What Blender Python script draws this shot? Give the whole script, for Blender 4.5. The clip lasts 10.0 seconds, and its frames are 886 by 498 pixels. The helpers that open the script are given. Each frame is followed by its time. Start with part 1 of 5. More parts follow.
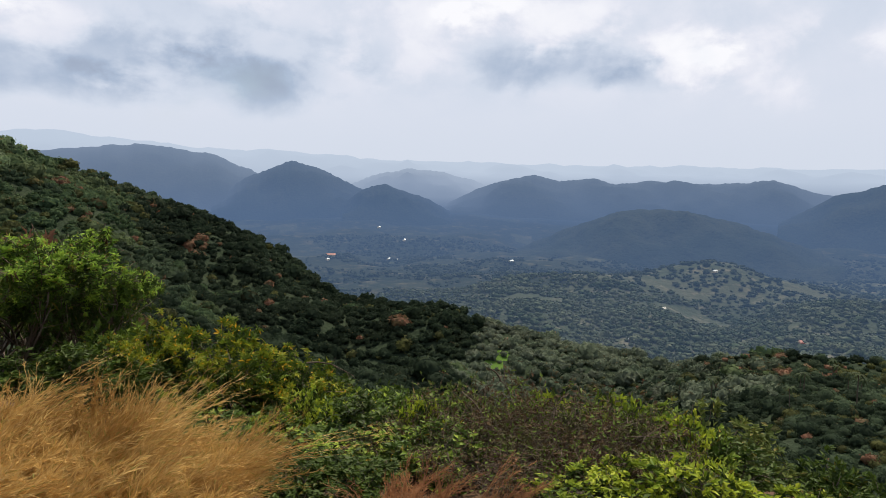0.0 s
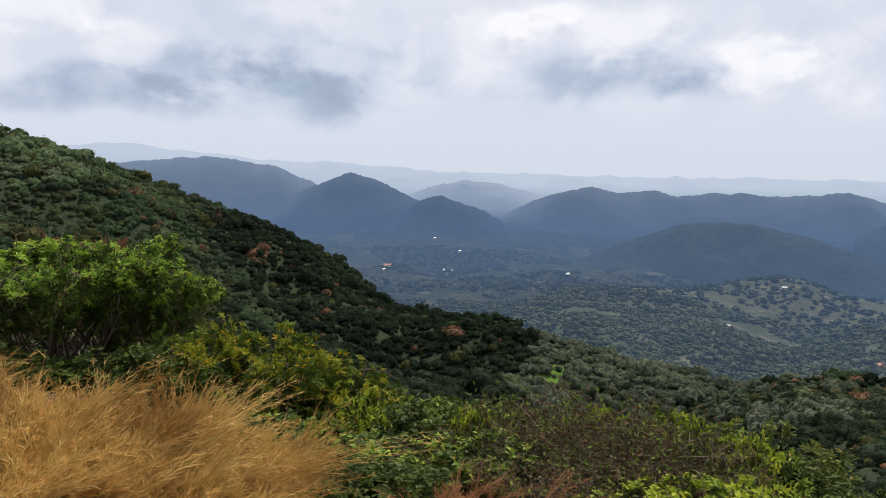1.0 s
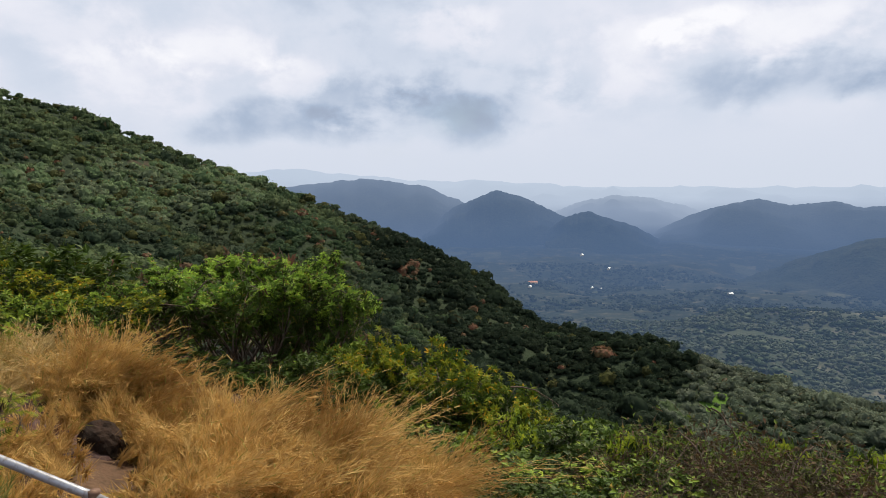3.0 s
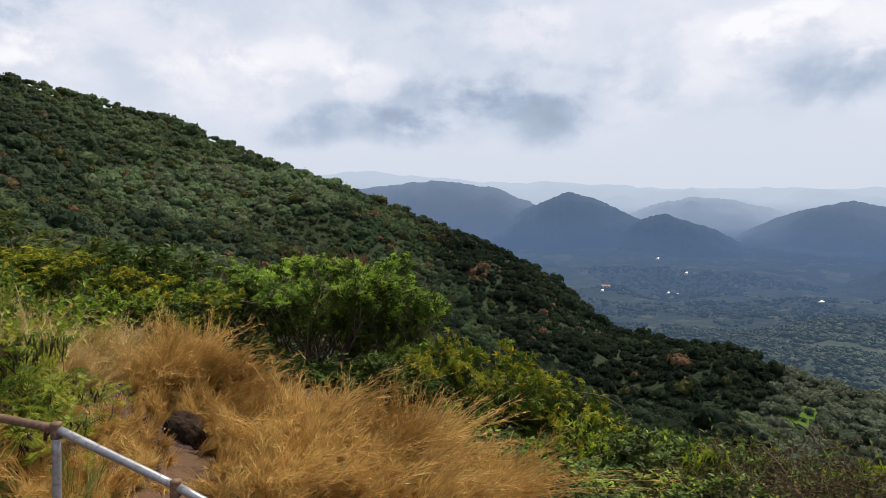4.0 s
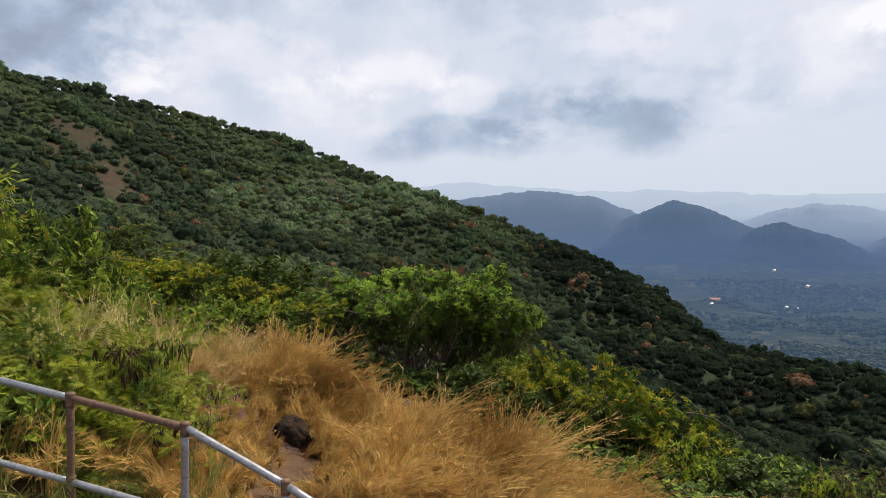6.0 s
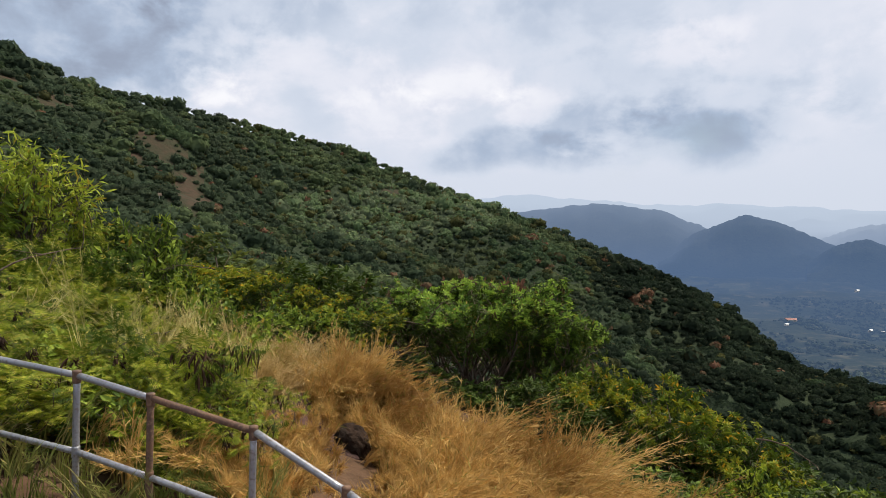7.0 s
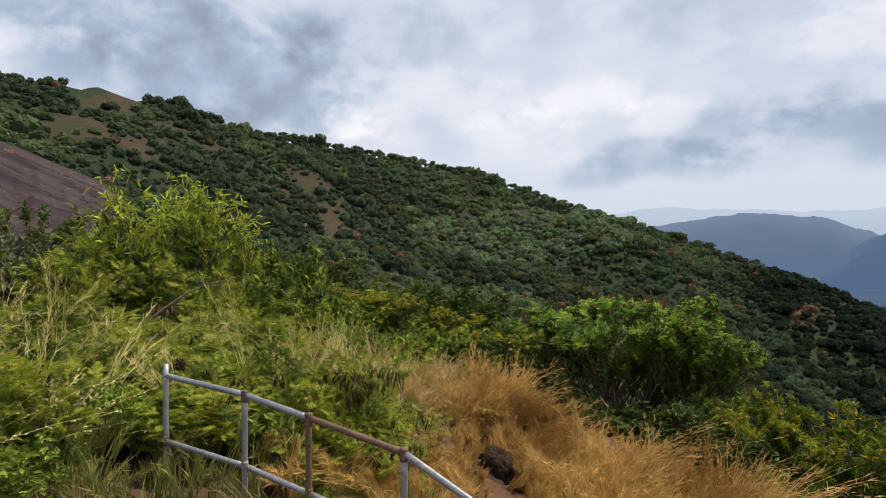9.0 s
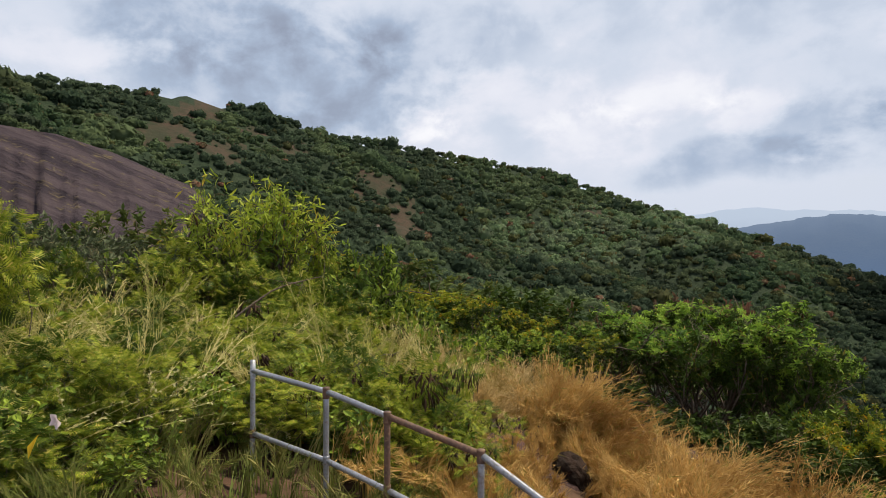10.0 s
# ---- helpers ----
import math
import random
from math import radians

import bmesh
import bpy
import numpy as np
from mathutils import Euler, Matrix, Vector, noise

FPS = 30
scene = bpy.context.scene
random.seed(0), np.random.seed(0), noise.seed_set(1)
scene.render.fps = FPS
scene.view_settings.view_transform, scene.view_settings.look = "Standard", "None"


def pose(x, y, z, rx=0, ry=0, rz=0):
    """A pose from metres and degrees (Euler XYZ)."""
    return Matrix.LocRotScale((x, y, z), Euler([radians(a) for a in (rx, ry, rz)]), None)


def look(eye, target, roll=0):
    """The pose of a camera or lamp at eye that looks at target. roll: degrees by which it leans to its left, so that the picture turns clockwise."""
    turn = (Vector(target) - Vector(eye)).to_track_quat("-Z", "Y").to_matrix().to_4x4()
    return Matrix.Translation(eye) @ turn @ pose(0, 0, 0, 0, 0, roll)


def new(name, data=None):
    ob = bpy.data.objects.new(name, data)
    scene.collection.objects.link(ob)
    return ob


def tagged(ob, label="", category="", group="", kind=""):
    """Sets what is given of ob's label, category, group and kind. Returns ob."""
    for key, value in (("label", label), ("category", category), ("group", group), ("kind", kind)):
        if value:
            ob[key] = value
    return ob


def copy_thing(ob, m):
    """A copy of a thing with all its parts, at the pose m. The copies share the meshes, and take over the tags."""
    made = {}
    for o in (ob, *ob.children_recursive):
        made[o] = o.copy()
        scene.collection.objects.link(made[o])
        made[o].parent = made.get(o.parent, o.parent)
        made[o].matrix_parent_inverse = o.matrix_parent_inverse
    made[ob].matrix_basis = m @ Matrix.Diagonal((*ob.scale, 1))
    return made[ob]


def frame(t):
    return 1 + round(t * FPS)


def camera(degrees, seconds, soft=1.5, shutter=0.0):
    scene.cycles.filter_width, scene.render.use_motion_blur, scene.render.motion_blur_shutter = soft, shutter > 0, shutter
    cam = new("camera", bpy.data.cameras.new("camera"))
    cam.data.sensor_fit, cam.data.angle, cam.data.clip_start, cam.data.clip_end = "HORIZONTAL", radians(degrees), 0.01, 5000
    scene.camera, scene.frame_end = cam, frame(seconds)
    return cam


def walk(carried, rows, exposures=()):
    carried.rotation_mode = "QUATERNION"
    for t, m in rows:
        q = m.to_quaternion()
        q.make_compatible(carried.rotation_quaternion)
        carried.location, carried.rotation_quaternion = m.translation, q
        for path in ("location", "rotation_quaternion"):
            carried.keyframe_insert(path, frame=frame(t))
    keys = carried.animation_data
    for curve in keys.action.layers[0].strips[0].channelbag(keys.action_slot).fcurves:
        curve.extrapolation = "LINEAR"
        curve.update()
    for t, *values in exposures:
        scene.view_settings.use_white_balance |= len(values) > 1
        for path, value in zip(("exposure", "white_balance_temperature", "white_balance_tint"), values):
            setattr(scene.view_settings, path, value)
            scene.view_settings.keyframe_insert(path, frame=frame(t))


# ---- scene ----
cam = camera(72.3, 10.0, soft=0.7)
EYE = 1.7
# seconds, offset of the eye in metres, yaw, pitch, roll
ROWS = [
    (0.0, 0.000, 0.000, 0.000, 0.09, -8.33, -0.60),
    (0.5, 0.020, 0.035, -0.035, 2.22, -7.99, -0.77),
    (1.0, 0.010, 0.075, -0.075, 5.33, -7.30, -0.57),
    (1.5, -0.035, 0.100, -0.100, 9.79, -6.42, -0.40),
    (2.0, -0.085, 0.120, -0.115, 13.46, -6.06, -0.31),
    (2.5, -0.120, 0.135, -0.120, 16.05, -5.83, 0.51),
    (4.0, -0.126, 0.173, -0.105, 25.58, -5.35, 1.06),
    (4.5, -0.113, 0.172, -0.101, 28.25, -5.26, 0.99),
    (5.0, -0.103, 0.160, -0.093, 29.65, -5.05, 0.88),
    (5.5, -0.080, 0.126, -0.072, 32.24, -4.44, 1.77),
    (7.0, -0.010, 0.042, -0.018, 40.46, -2.88, 1.12),
    (7.5, -0.012, 0.026, -0.006, 44.45, -1.19, 1.95),
    (8.0, -0.036, 0.024, -0.003, 46.57, -0.60, 3.18),
    (8.5, -0.076, 0.034, -0.010, 49.69, -0.39, 3.30),
    (9.0, -0.094, 0.032, -0.012, 52.75, -0.48, 3.41),
    (9.5, -0.106, 0.007, -0.015, 57.29, -0.76, 2.87),
    (10.0, -0.101, -0.020, 0.000, 59.39, 0.02, 3.13),
]
walk(cam, [(t, pose(x, y, EYE + z, 90 + pitch, roll, yaw)) for t, x, y, z, yaw, pitch, roll in ROWS])

# ---- light ----
SUN_AZ, SUN_EL = -18.0, 58.0      # degrees to the left of +y, degrees above the horizon


def bearing(az, el=0.0):
    a, e = radians(az), radians(el)
    return Vector((-math.sin(a) * math.cos(e), math.cos(a) * math.cos(e), math.sin(e)))


sun = new("sun", bpy.data.lights.new("sun", "SUN"))
sun.data.energy, sun.data.angle, sun.data.color = 5.0, radians(1.0), (1.0, 0.90, 0.72)
sun.matrix_world = look(bearing(SUN_AZ, SUN_EL) * 100, (0, 0, 0))


class Nodes:
    """Short hand for node trees."""

    def __init__(self, tree):
        self.t = tree
        tree.nodes.clear()

    def add(self, kind, **inputs):
        n = self.t.nodes.new(kind)
        for k, v in inputs.items():
            self.put(n.inputs[k.replace("_", " ")], v)
        return n

    def put(self, socket, v):
        if isinstance(v, bpy.types.NodeSocket):
            self.t.links.new(v, socket)
        else:
            socket.default_value = v

    def math(self, op, a, b=0.0, clamp=False):
        n = self.t.nodes.new("ShaderNodeMath")
        n.operation, n.use_clamp = op, clamp
        self.put(n.inputs[0], a)
        self.put(n.inputs[1], b)
        return n.outputs[0]

    def mix(self, f, a, b):
        n = self.t.nodes.new("ShaderNodeMix")
        n.data_type = "RGBA"
        self.put(n.inputs[0], f)
        self.put(n.inputs[6], a)
        self.put(n.inputs[7], b)
        return n.outputs[2]

    def noise(self, vector, scale, detail=4.0, rough=0.55, dist=0.0):
        n = self.t.nodes.new("ShaderNodeTexNoise")
        self.put(n.inputs["Vector"], vector)
        n.inputs["Scale"].default_value, n.inputs["Detail"].default_value = scale, detail
        n.inputs["Roughness"].default_value, n.inputs["Distortion"].default_value = rough, dist
        return n.outputs[0]

    def smooth(self, v, lo, hi, a=0.0, b=1.0):
        n = self.t.nodes.new("ShaderNodeMapRange")
        n.interpolation_type = "SMOOTHSTEP"
        self.put(n.inputs[0], v)
        for i, x in enumerate((lo, hi, a, b)):
            n.inputs[1 + i].default_value = x
        return n.outputs[0]


def rgb(*c):
    return (*c, 1.0)


# clouds: bearing, height, half width, half height (degrees), lightness taken away or added
GREY_CLOUDS = (
    (17.6, 6.9, 6.6, 1.9, -0.30), (15.5, 8.8, 6.0, 2.2, -0.14), (34.0, 6.1, 6.2, 1.3, -0.33), (27.0, 8.8, 4.5, 1.5, -0.16), (22.8, 12.4, 5.2, 2.6, -0.15),
    (-10.8, 8.2, 5.6, 1.3, -0.30), (-18.5, 7.4, 4.0, 0.9, -0.12), (72.0, 15.6, 10.5, 4.0, -0.36), (76.5, 19.6, 9.0, 2.6, -0.16), (67.0, 12.6, 4.5, 2.2, -0.14),
    (61.0, 18.6, 7.0, 2.2, -0.14), (92.0, 22.0, 14.0, 2.6, -0.18), (41.0, 20.2, 9.0, 2.0, -0.10), (26.0, 17.6, 7.0, 1.6, -0.08),
)
WHITE_CLOUDS = (
    (32.4, 9.9, 4.2, 1.6, 0.14), (38.2, 11.6, 4.4, 1.7, 0.16), (18.2, 14.2, 3.2, 1.4, 0.20), (-8.0, 11.8, 6.5, 2.0, 0.20), (-3.5, 12.6, 3.0, 1.5, 0.14), (-21.5, 8.8, 3.2, 2.2, 0.24),
    (-30.0, 8.0, 6.5, 2.6, 0.14), (52.0, 13.6, 6.2, 3.2, 0.13), (61.3, 11.6, 3.4, 1.2, 0.24), (29.6, 6.3, 1.8, 0.6, 0.22), (4.0, 10.5, 5.0, 3.0, 0.10), (88.0, 17.2, 8.0, 1.2, 0.10), (45.0, 9.6, 4.0, 2.0, 0.12),
)
world = bpy.data.worlds.new("sky")
scene.world = world
world.use_nodes = True
W = Nodes(world.node_tree)
way = W.add("ShaderNodeTexCoord").outputs["Generated"]
warp = W.add("ShaderNodeTexNoise", Vector=way)
warp.inputs["Scale"].default_value, warp.inputs["Detail"].default_value = 7.0, 5.0
warp.inputs["Roughness"].default_value = 0.5
shift = W.add("ShaderNodeVectorMath")
shift.operation = "MULTIPLY_ADD"
W.put(shift.inputs[0], warp.outputs["Color"])
shift.inputs[1].default_value, shift.inputs[2].default_value = (0.085, 0.085, 0.06), (-0.0425, -0.0425, -0.03)
bent = W.add("ShaderNodeVectorMath")
W.put(bent.inputs[0], way)
W.put(bent.inputs[1], shift.outputs[0])
xyz = W.add("ShaderNodeSeparateXYZ", Vector=bent.outputs[0])
flat = W.add("ShaderNodeSeparateXYZ", Vector=way)
az = W.math("MULTIPLY", W.math("ARCTAN2", W.math("MULTIPLY", xyz.outputs[0], -1.0), xyz.outputs[1]), 57.296)
el = W.math("MULTIPLY", W.math("ARCSINE", xyz.outputs[2]), 57.296)
el0 = W.math("MULTIPLY", W.math("ARCSINE", flat.outputs[2]), 57.296)
stretch = W.add("ShaderNodeVectorMath")
stretch.operation = "MULTIPLY"
W.put(stretch.inputs[0], way)
stretch.inputs[1].default_value = (1.0, 1.0, 1.45)
billow = W.noise(stretch.outputs[0], 8.0, 8.0, 0.56, 0.15)
light = None
for a, e, wa, we, amount in GREY_CLOUDS + WHITE_CLOUDS:
    da = W.math("DIVIDE", W.math("SUBTRACT", az, a), wa * (1.25 if amount < 0 else 1.1))
    de = W.math("DIVIDE", W.math("SUBTRACT", el, e), we * (1.3 if amount < 0 else 1.1))
    q = W.math("ADD", W.math("MULTIPLY", da, da), W.math("MULTIPLY", de, de))
    q = W.math("ADD", q, W.smooth(billow, 0.32, 0.68, -0.5, 0.5) if amount < 0 else W.smooth(billow, 0.34, 0.66, 0.9, -0.9))
    one = W.smooth(q, -0.3, 1.9 if amount < 0 else 1.6, amount * (0.84 if amount < 0 else 0.75), 0.0)
    light = one if light is None else W.math("ADD", light, one)
puff = W.smooth(W.noise(stretch.outputs[0], 3.6, 6.0, 0.55, 0.25), 0.34, 0.66, -0.05, 0.05)
edge = W.smooth(billow, 0.36, 0.64, -0.05, 0.05)
puff = W.math("ADD", puff, edge)
light = W.math("ADD", light, W.math("MULTIPLY", puff, W.smooth(el0, 3.0, 9.0, 0.12, 1.0)))
light = W.math("ADD", light, 0.68, True)
ramp = W.add("ShaderNodeValToRGB", Fac=light)
ramp.color_ramp.elements[0].position, ramp.color_ramp.elements[0].color = 0.10, rgb(0.255, 0.285, 0.375)
ramp.color_ramp.elements[1].position, ramp.color_ramp.elements[1].color = 0.95, rgb(0.96, 0.96, 1.0)
for p, c in ((0.40, (0.42, 0.505, 0.65)), (0.62, (0.645, 0.705, 0.82)), (0.78, (0.79, 0.81, 0.90))):
    k = ramp.color_ramp.elements.new(p)
    k.color = rgb(*c)
sky = W.add("ShaderNodeTexSky")
sky.sky_type, sky.sun_disc = "NISHITA", False
sky.sun_elevation, sky.sun_rotation = radians(SUN_EL), radians(-SUN_AZ)
blue = W.add("ShaderNodeVectorMath")
blue.operation = "SCALE"
W.put(blue.inputs[0], sky.outputs[0])
blue.inputs["Scale"].default_value = 0.10
gap = W.smooth(W.noise(stretch.outputs[0], 3.1, 5.0, 0.5), 0.62, 0.76, 1.0, 0.62)
gap = W.math("MULTIPLY", gap, W.smooth(el0, 26.0, 46.0, 1.0, 0.40))
cover = W.mix(gap, blue.outputs[0], ramp.outputs[0])
low = W.mix(W.smooth(el0, -1.0, 6.5), rgb(0.66, 0.715, 0.82), cover)
W.t.links.new(W.add("ShaderNodeBackground", Color=low, Strength=1.0).outputs[0], W.add("ShaderNodeOutputWorld").inputs[0])

# ---- materials ----


def material(name):
    m = bpy.data.materials.new(name)
    m.use_nodes = True
    return m, Nodes(m.node_tree)


def finish(n, shader, height=None, strength=0.4, distance=0.05, principled=None):
    if height is not None:
        b = n.add("ShaderNodeBump", Height=height, Strength=strength, Distance=distance)
        n.t.links.new(b.outputs[0], principled.inputs["Normal"])
    n.t.links.new(shader, n.add("ShaderNodeOutputMaterial").inputs[0])


def surface(name, a, b, c, scale, fine, rough=0.85, metal=0.0, bump=0.4, depth=0.05, spread=(0.35, 0.65)):
    """Two tones in large patches, a third in fine grain, with relief."""
    m, n = material(name)
    place = n.add("ShaderNodeNewGeometry").outputs["Position"]
    big, small = n.noise(place, scale, 5.0, 0.6), n.noise(place, fine, 6.0, 0.6)
    colour = n.mix(n.smooth(big, *spread), rgb(*a), rgb(*b))
    colour = n.mix(n.smooth(small, 0.45, 0.75), colour, rgb(*c))
    p = n.add("ShaderNodeBsdfPrincipled", Base_Color=colour, Roughness=rough, Metallic=metal)
    p.inputs["Specular IOR Level"].default_value = 0.5 if rough < 0.8 else 0.08
    finish(n, p.outputs[0], small, bump, depth, p)
    return m


def leafy(name, a, b, c, patch=0.3, through_light=0.35, rough=0.55, rare=None, rare_from=0.93, gloss=0.12, stands=0.0):
    """Leaves: colour differs from leaf to leaf and in patches over the plant; light shines through."""
    m, n = material(name)
    geo = n.add("ShaderNodeNewGeometry")
    island = geo.outputs["Random Per Island"]
    spot = n.noise(geo.outputs["Position"], patch, 3.0, 0.6)
    colour = n.mix(island, rgb(*a), rgb(*b))
    colour = n.mix(n.smooth(spot, 0.42, 0.62), colour, rgb(*c))
    if stands:
        wide = n.smooth(n.noise(geo.outputs["Position"], stands, 4.0, 0.6), 0.40, 0.60)
        colour = n.mix(n.math("MULTIPLY", wide, 0.8), colour, rgb(*(0.5 * (p + q) * 1.55 for p, q in zip(c, b))))
        single = n.add("ShaderNodeTexVoronoi", Vector=geo.outputs["Position"], Scale=0.16)
        tone = n.add("ShaderNodeSeparateColor", Color=single.outputs["Color"])
        colour = n.mix(n.math("MULTIPLY", tone.outputs[0], 0.42), colour, rgb(*(0.55 * p for p in a)))
    if rare:
        colour = n.mix(n.smooth(island, rare_from, rare_from + 0.01), colour, rgb(*rare))
    p = n.add("ShaderNodeBsdfPrincipled", Base_Color=colour, Roughness=rough)
    p.inputs["Specular IOR Level"].default_value = gloss
    tl = n.add("ShaderNodeBsdfTranslucent", Color=colour)
    mix = n.add("ShaderNodeMixShader", Fac=through_light)
    n.t.links.new(p.outputs[0], mix.inputs[1])
    n.t.links.new(tl.outputs[0], mix.inputs[2])
    finish(n, mix.outputs[0])
    return m


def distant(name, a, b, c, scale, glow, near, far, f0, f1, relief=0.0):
    """Far country, so far off that it never shifts: ground colours, with haze painted in as emission that grows with
    distance.
    """
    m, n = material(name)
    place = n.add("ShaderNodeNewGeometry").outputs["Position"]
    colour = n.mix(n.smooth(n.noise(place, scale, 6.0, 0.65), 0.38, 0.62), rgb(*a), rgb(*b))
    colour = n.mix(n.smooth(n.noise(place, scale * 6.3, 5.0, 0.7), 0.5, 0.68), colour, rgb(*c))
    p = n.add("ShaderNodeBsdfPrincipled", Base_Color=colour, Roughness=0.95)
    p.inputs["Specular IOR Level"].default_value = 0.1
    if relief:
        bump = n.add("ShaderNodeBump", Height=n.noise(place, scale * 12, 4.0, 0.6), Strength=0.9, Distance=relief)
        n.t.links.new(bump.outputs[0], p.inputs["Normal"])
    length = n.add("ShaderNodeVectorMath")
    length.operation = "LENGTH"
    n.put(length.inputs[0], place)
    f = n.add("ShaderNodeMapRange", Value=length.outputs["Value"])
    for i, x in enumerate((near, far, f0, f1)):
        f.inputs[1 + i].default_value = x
    # the painted haze is thicker low down
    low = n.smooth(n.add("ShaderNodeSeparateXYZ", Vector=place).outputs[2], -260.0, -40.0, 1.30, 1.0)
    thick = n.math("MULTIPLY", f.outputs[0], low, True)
    air = n.mix(n.smooth(length.outputs["Value"], 2200.0, 4700.0), rgb(*glow), rgb(*HAZE_GLOW_FAR))
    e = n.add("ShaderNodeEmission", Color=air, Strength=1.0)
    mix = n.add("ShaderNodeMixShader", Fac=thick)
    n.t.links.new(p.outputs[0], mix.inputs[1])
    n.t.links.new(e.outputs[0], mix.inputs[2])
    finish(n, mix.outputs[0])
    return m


# haze colours, mixed into the far materials as emission
HAZE_GLOW = (0.096, 0.160, 0.288)
HAZE_GLOW_FAR = (0.54, 0.625, 0.755)
SOIL = surface("dry reddish soil", (0.085, 0.048, 0.032), (0.13, 0.080, 0.050), (0.055, 0.036, 0.022), 0.6, 9.0, 0.95, bump=0.8)
UNDER = surface("slope undergrowth", (0.024, 0.037, 0.021), (0.034, 0.046, 0.025), (0.017, 0.026, 0.015), 0.03, 0.4, 0.95, bump=0.8, depth=1.5)
BARE = surface("bare brown slope", (0.066, 0.045, 0.032), (0.040, 0.042, 0.025), (0.030, 0.034, 0.020), 0.07, 0.25, 0.95, bump=0.9, depth=0.8)


def streaked_rock(name, a, b, c):
    """Bare rock with long slanting streaks of weathering and dry grass in the cracks."""
    m, n = material(name)
    place = n.add("ShaderNodeNewGeometry").outputs["Position"]
    xyz = n.add("ShaderNodeSeparateXYZ", Vector=place)
    across = n.math("ADD", xyz.outputs[2], n.math("MULTIPLY", xyz.outputs[1], 0.55))
    along = n.add("ShaderNodeCombineXYZ", X=n.math("MULTIPLY", across, 0.22), Y=n.math("MULTIPLY", xyz.outputs[1], 0.025), Z=n.math("MULTIPLY", xyz.outputs[0], 0.03)).outputs[0]
    streak, small = n.noise(along, 1.0, 7.0, 0.66, 0.6), n.noise(place, 0.35, 7.0, 0.65)
    colour = n.mix(n.smooth(streak, 0.40, 0.60), rgb(*a), rgb(*b))
    tuft = n.math("MULTIPLY", n.smooth(small, 0.50, 0.62), n.smooth(n.noise(along, 2.3, 4.0, 0.6), 0.48, 0.62))
    colour = n.mix(tuft, colour, rgb(*c))
    p = n.add("ShaderNodeBsdfPrincipled", Base_Color=colour, Roughness=0.95)
    p.inputs["Specular IOR Level"].default_value = 0.08
    finish(n, p.outputs[0], n.math("ADD", streak, n.math("MULTIPLY", small, 0.5)), 0.9, 2.5, p)
    return m


ROCK = streaked_rock("dark weathered rock", (0.030, 0.023, 0.028), (0.066, 0.050, 0.054), (0.115, 0.090, 0.045))
SLAB = surface("red brown rock", (0.105, 0.055, 0.046), (0.065, 0.042, 0.040), (0.14, 0.095, 0.078), 1.3, 14.0, 0.9, bump=0.9, depth=0.04)
BARK = surface("grey bark", (0.13, 0.10, 0.075), (0.08, 0.065, 0.05), (0.2, 0.17, 0.14), 3.0, 40.0, 0.9, bump=0.6, depth=0.01)
TWIG = surface("dead pale twigs", (0.14, 0.105, 0.08), (0.075, 0.055, 0.042), (0.22, 0.18, 0.14), 2.0, 30.0, 0.9, bump=0.5, depth=0.005)
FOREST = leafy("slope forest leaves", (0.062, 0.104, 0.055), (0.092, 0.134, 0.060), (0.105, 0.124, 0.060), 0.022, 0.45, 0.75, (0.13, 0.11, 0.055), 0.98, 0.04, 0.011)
# dark evergreens, with some of the slope's shade also put into their colour
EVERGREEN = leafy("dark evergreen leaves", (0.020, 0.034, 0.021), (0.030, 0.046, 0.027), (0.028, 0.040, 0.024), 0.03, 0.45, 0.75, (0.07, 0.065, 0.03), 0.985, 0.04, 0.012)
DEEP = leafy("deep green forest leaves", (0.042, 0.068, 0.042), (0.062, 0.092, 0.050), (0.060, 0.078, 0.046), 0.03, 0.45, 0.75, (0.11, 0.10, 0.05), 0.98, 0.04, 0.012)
# lighter leaf colour that stands in for sunlight on part of the slope
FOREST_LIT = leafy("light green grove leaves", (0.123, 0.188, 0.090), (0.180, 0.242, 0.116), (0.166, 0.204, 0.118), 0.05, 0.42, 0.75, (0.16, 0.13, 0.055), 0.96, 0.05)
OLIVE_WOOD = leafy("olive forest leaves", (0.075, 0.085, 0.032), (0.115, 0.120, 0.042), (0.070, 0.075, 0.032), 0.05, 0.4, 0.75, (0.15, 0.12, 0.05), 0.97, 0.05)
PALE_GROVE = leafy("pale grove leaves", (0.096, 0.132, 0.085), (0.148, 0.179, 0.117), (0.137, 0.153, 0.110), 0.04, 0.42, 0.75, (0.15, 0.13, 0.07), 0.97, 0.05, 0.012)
FOREST_RED = leafy("reddish flushing leaves", (0.157, 0.075, 0.049), (0.215, 0.114, 0.065), (0.129, 0.098, 0.052), 0.2, 0.25, 0.7, None, 0.9, 0.1)
GREEN = leafy("fresh green leaves", (0.130, 0.214, 0.029), (0.355, 0.437, 0.055), (0.070, 0.118, 0.023), 0.9, 0.3, 0.45, (0.34, 0.24, 0.03), 0.96)
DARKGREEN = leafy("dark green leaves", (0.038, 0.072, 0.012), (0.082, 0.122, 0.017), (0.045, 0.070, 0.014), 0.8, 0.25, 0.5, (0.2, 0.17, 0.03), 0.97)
YELLOWISH = leafy("yellowing leaves", (0.174, 0.242, 0.022), (0.364, 0.337, 0.027), (0.095, 0.148, 0.016), 0.7, 0.3, 0.5, (0.62, 0.36, 0.02), 0.93)
LIME = leafy("bright yellow green leaves", (0.256, 0.345, 0.031), (0.468, 0.504, 0.049), (0.129, 0.201, 0.023), 1.2, 0.4, 0.45)
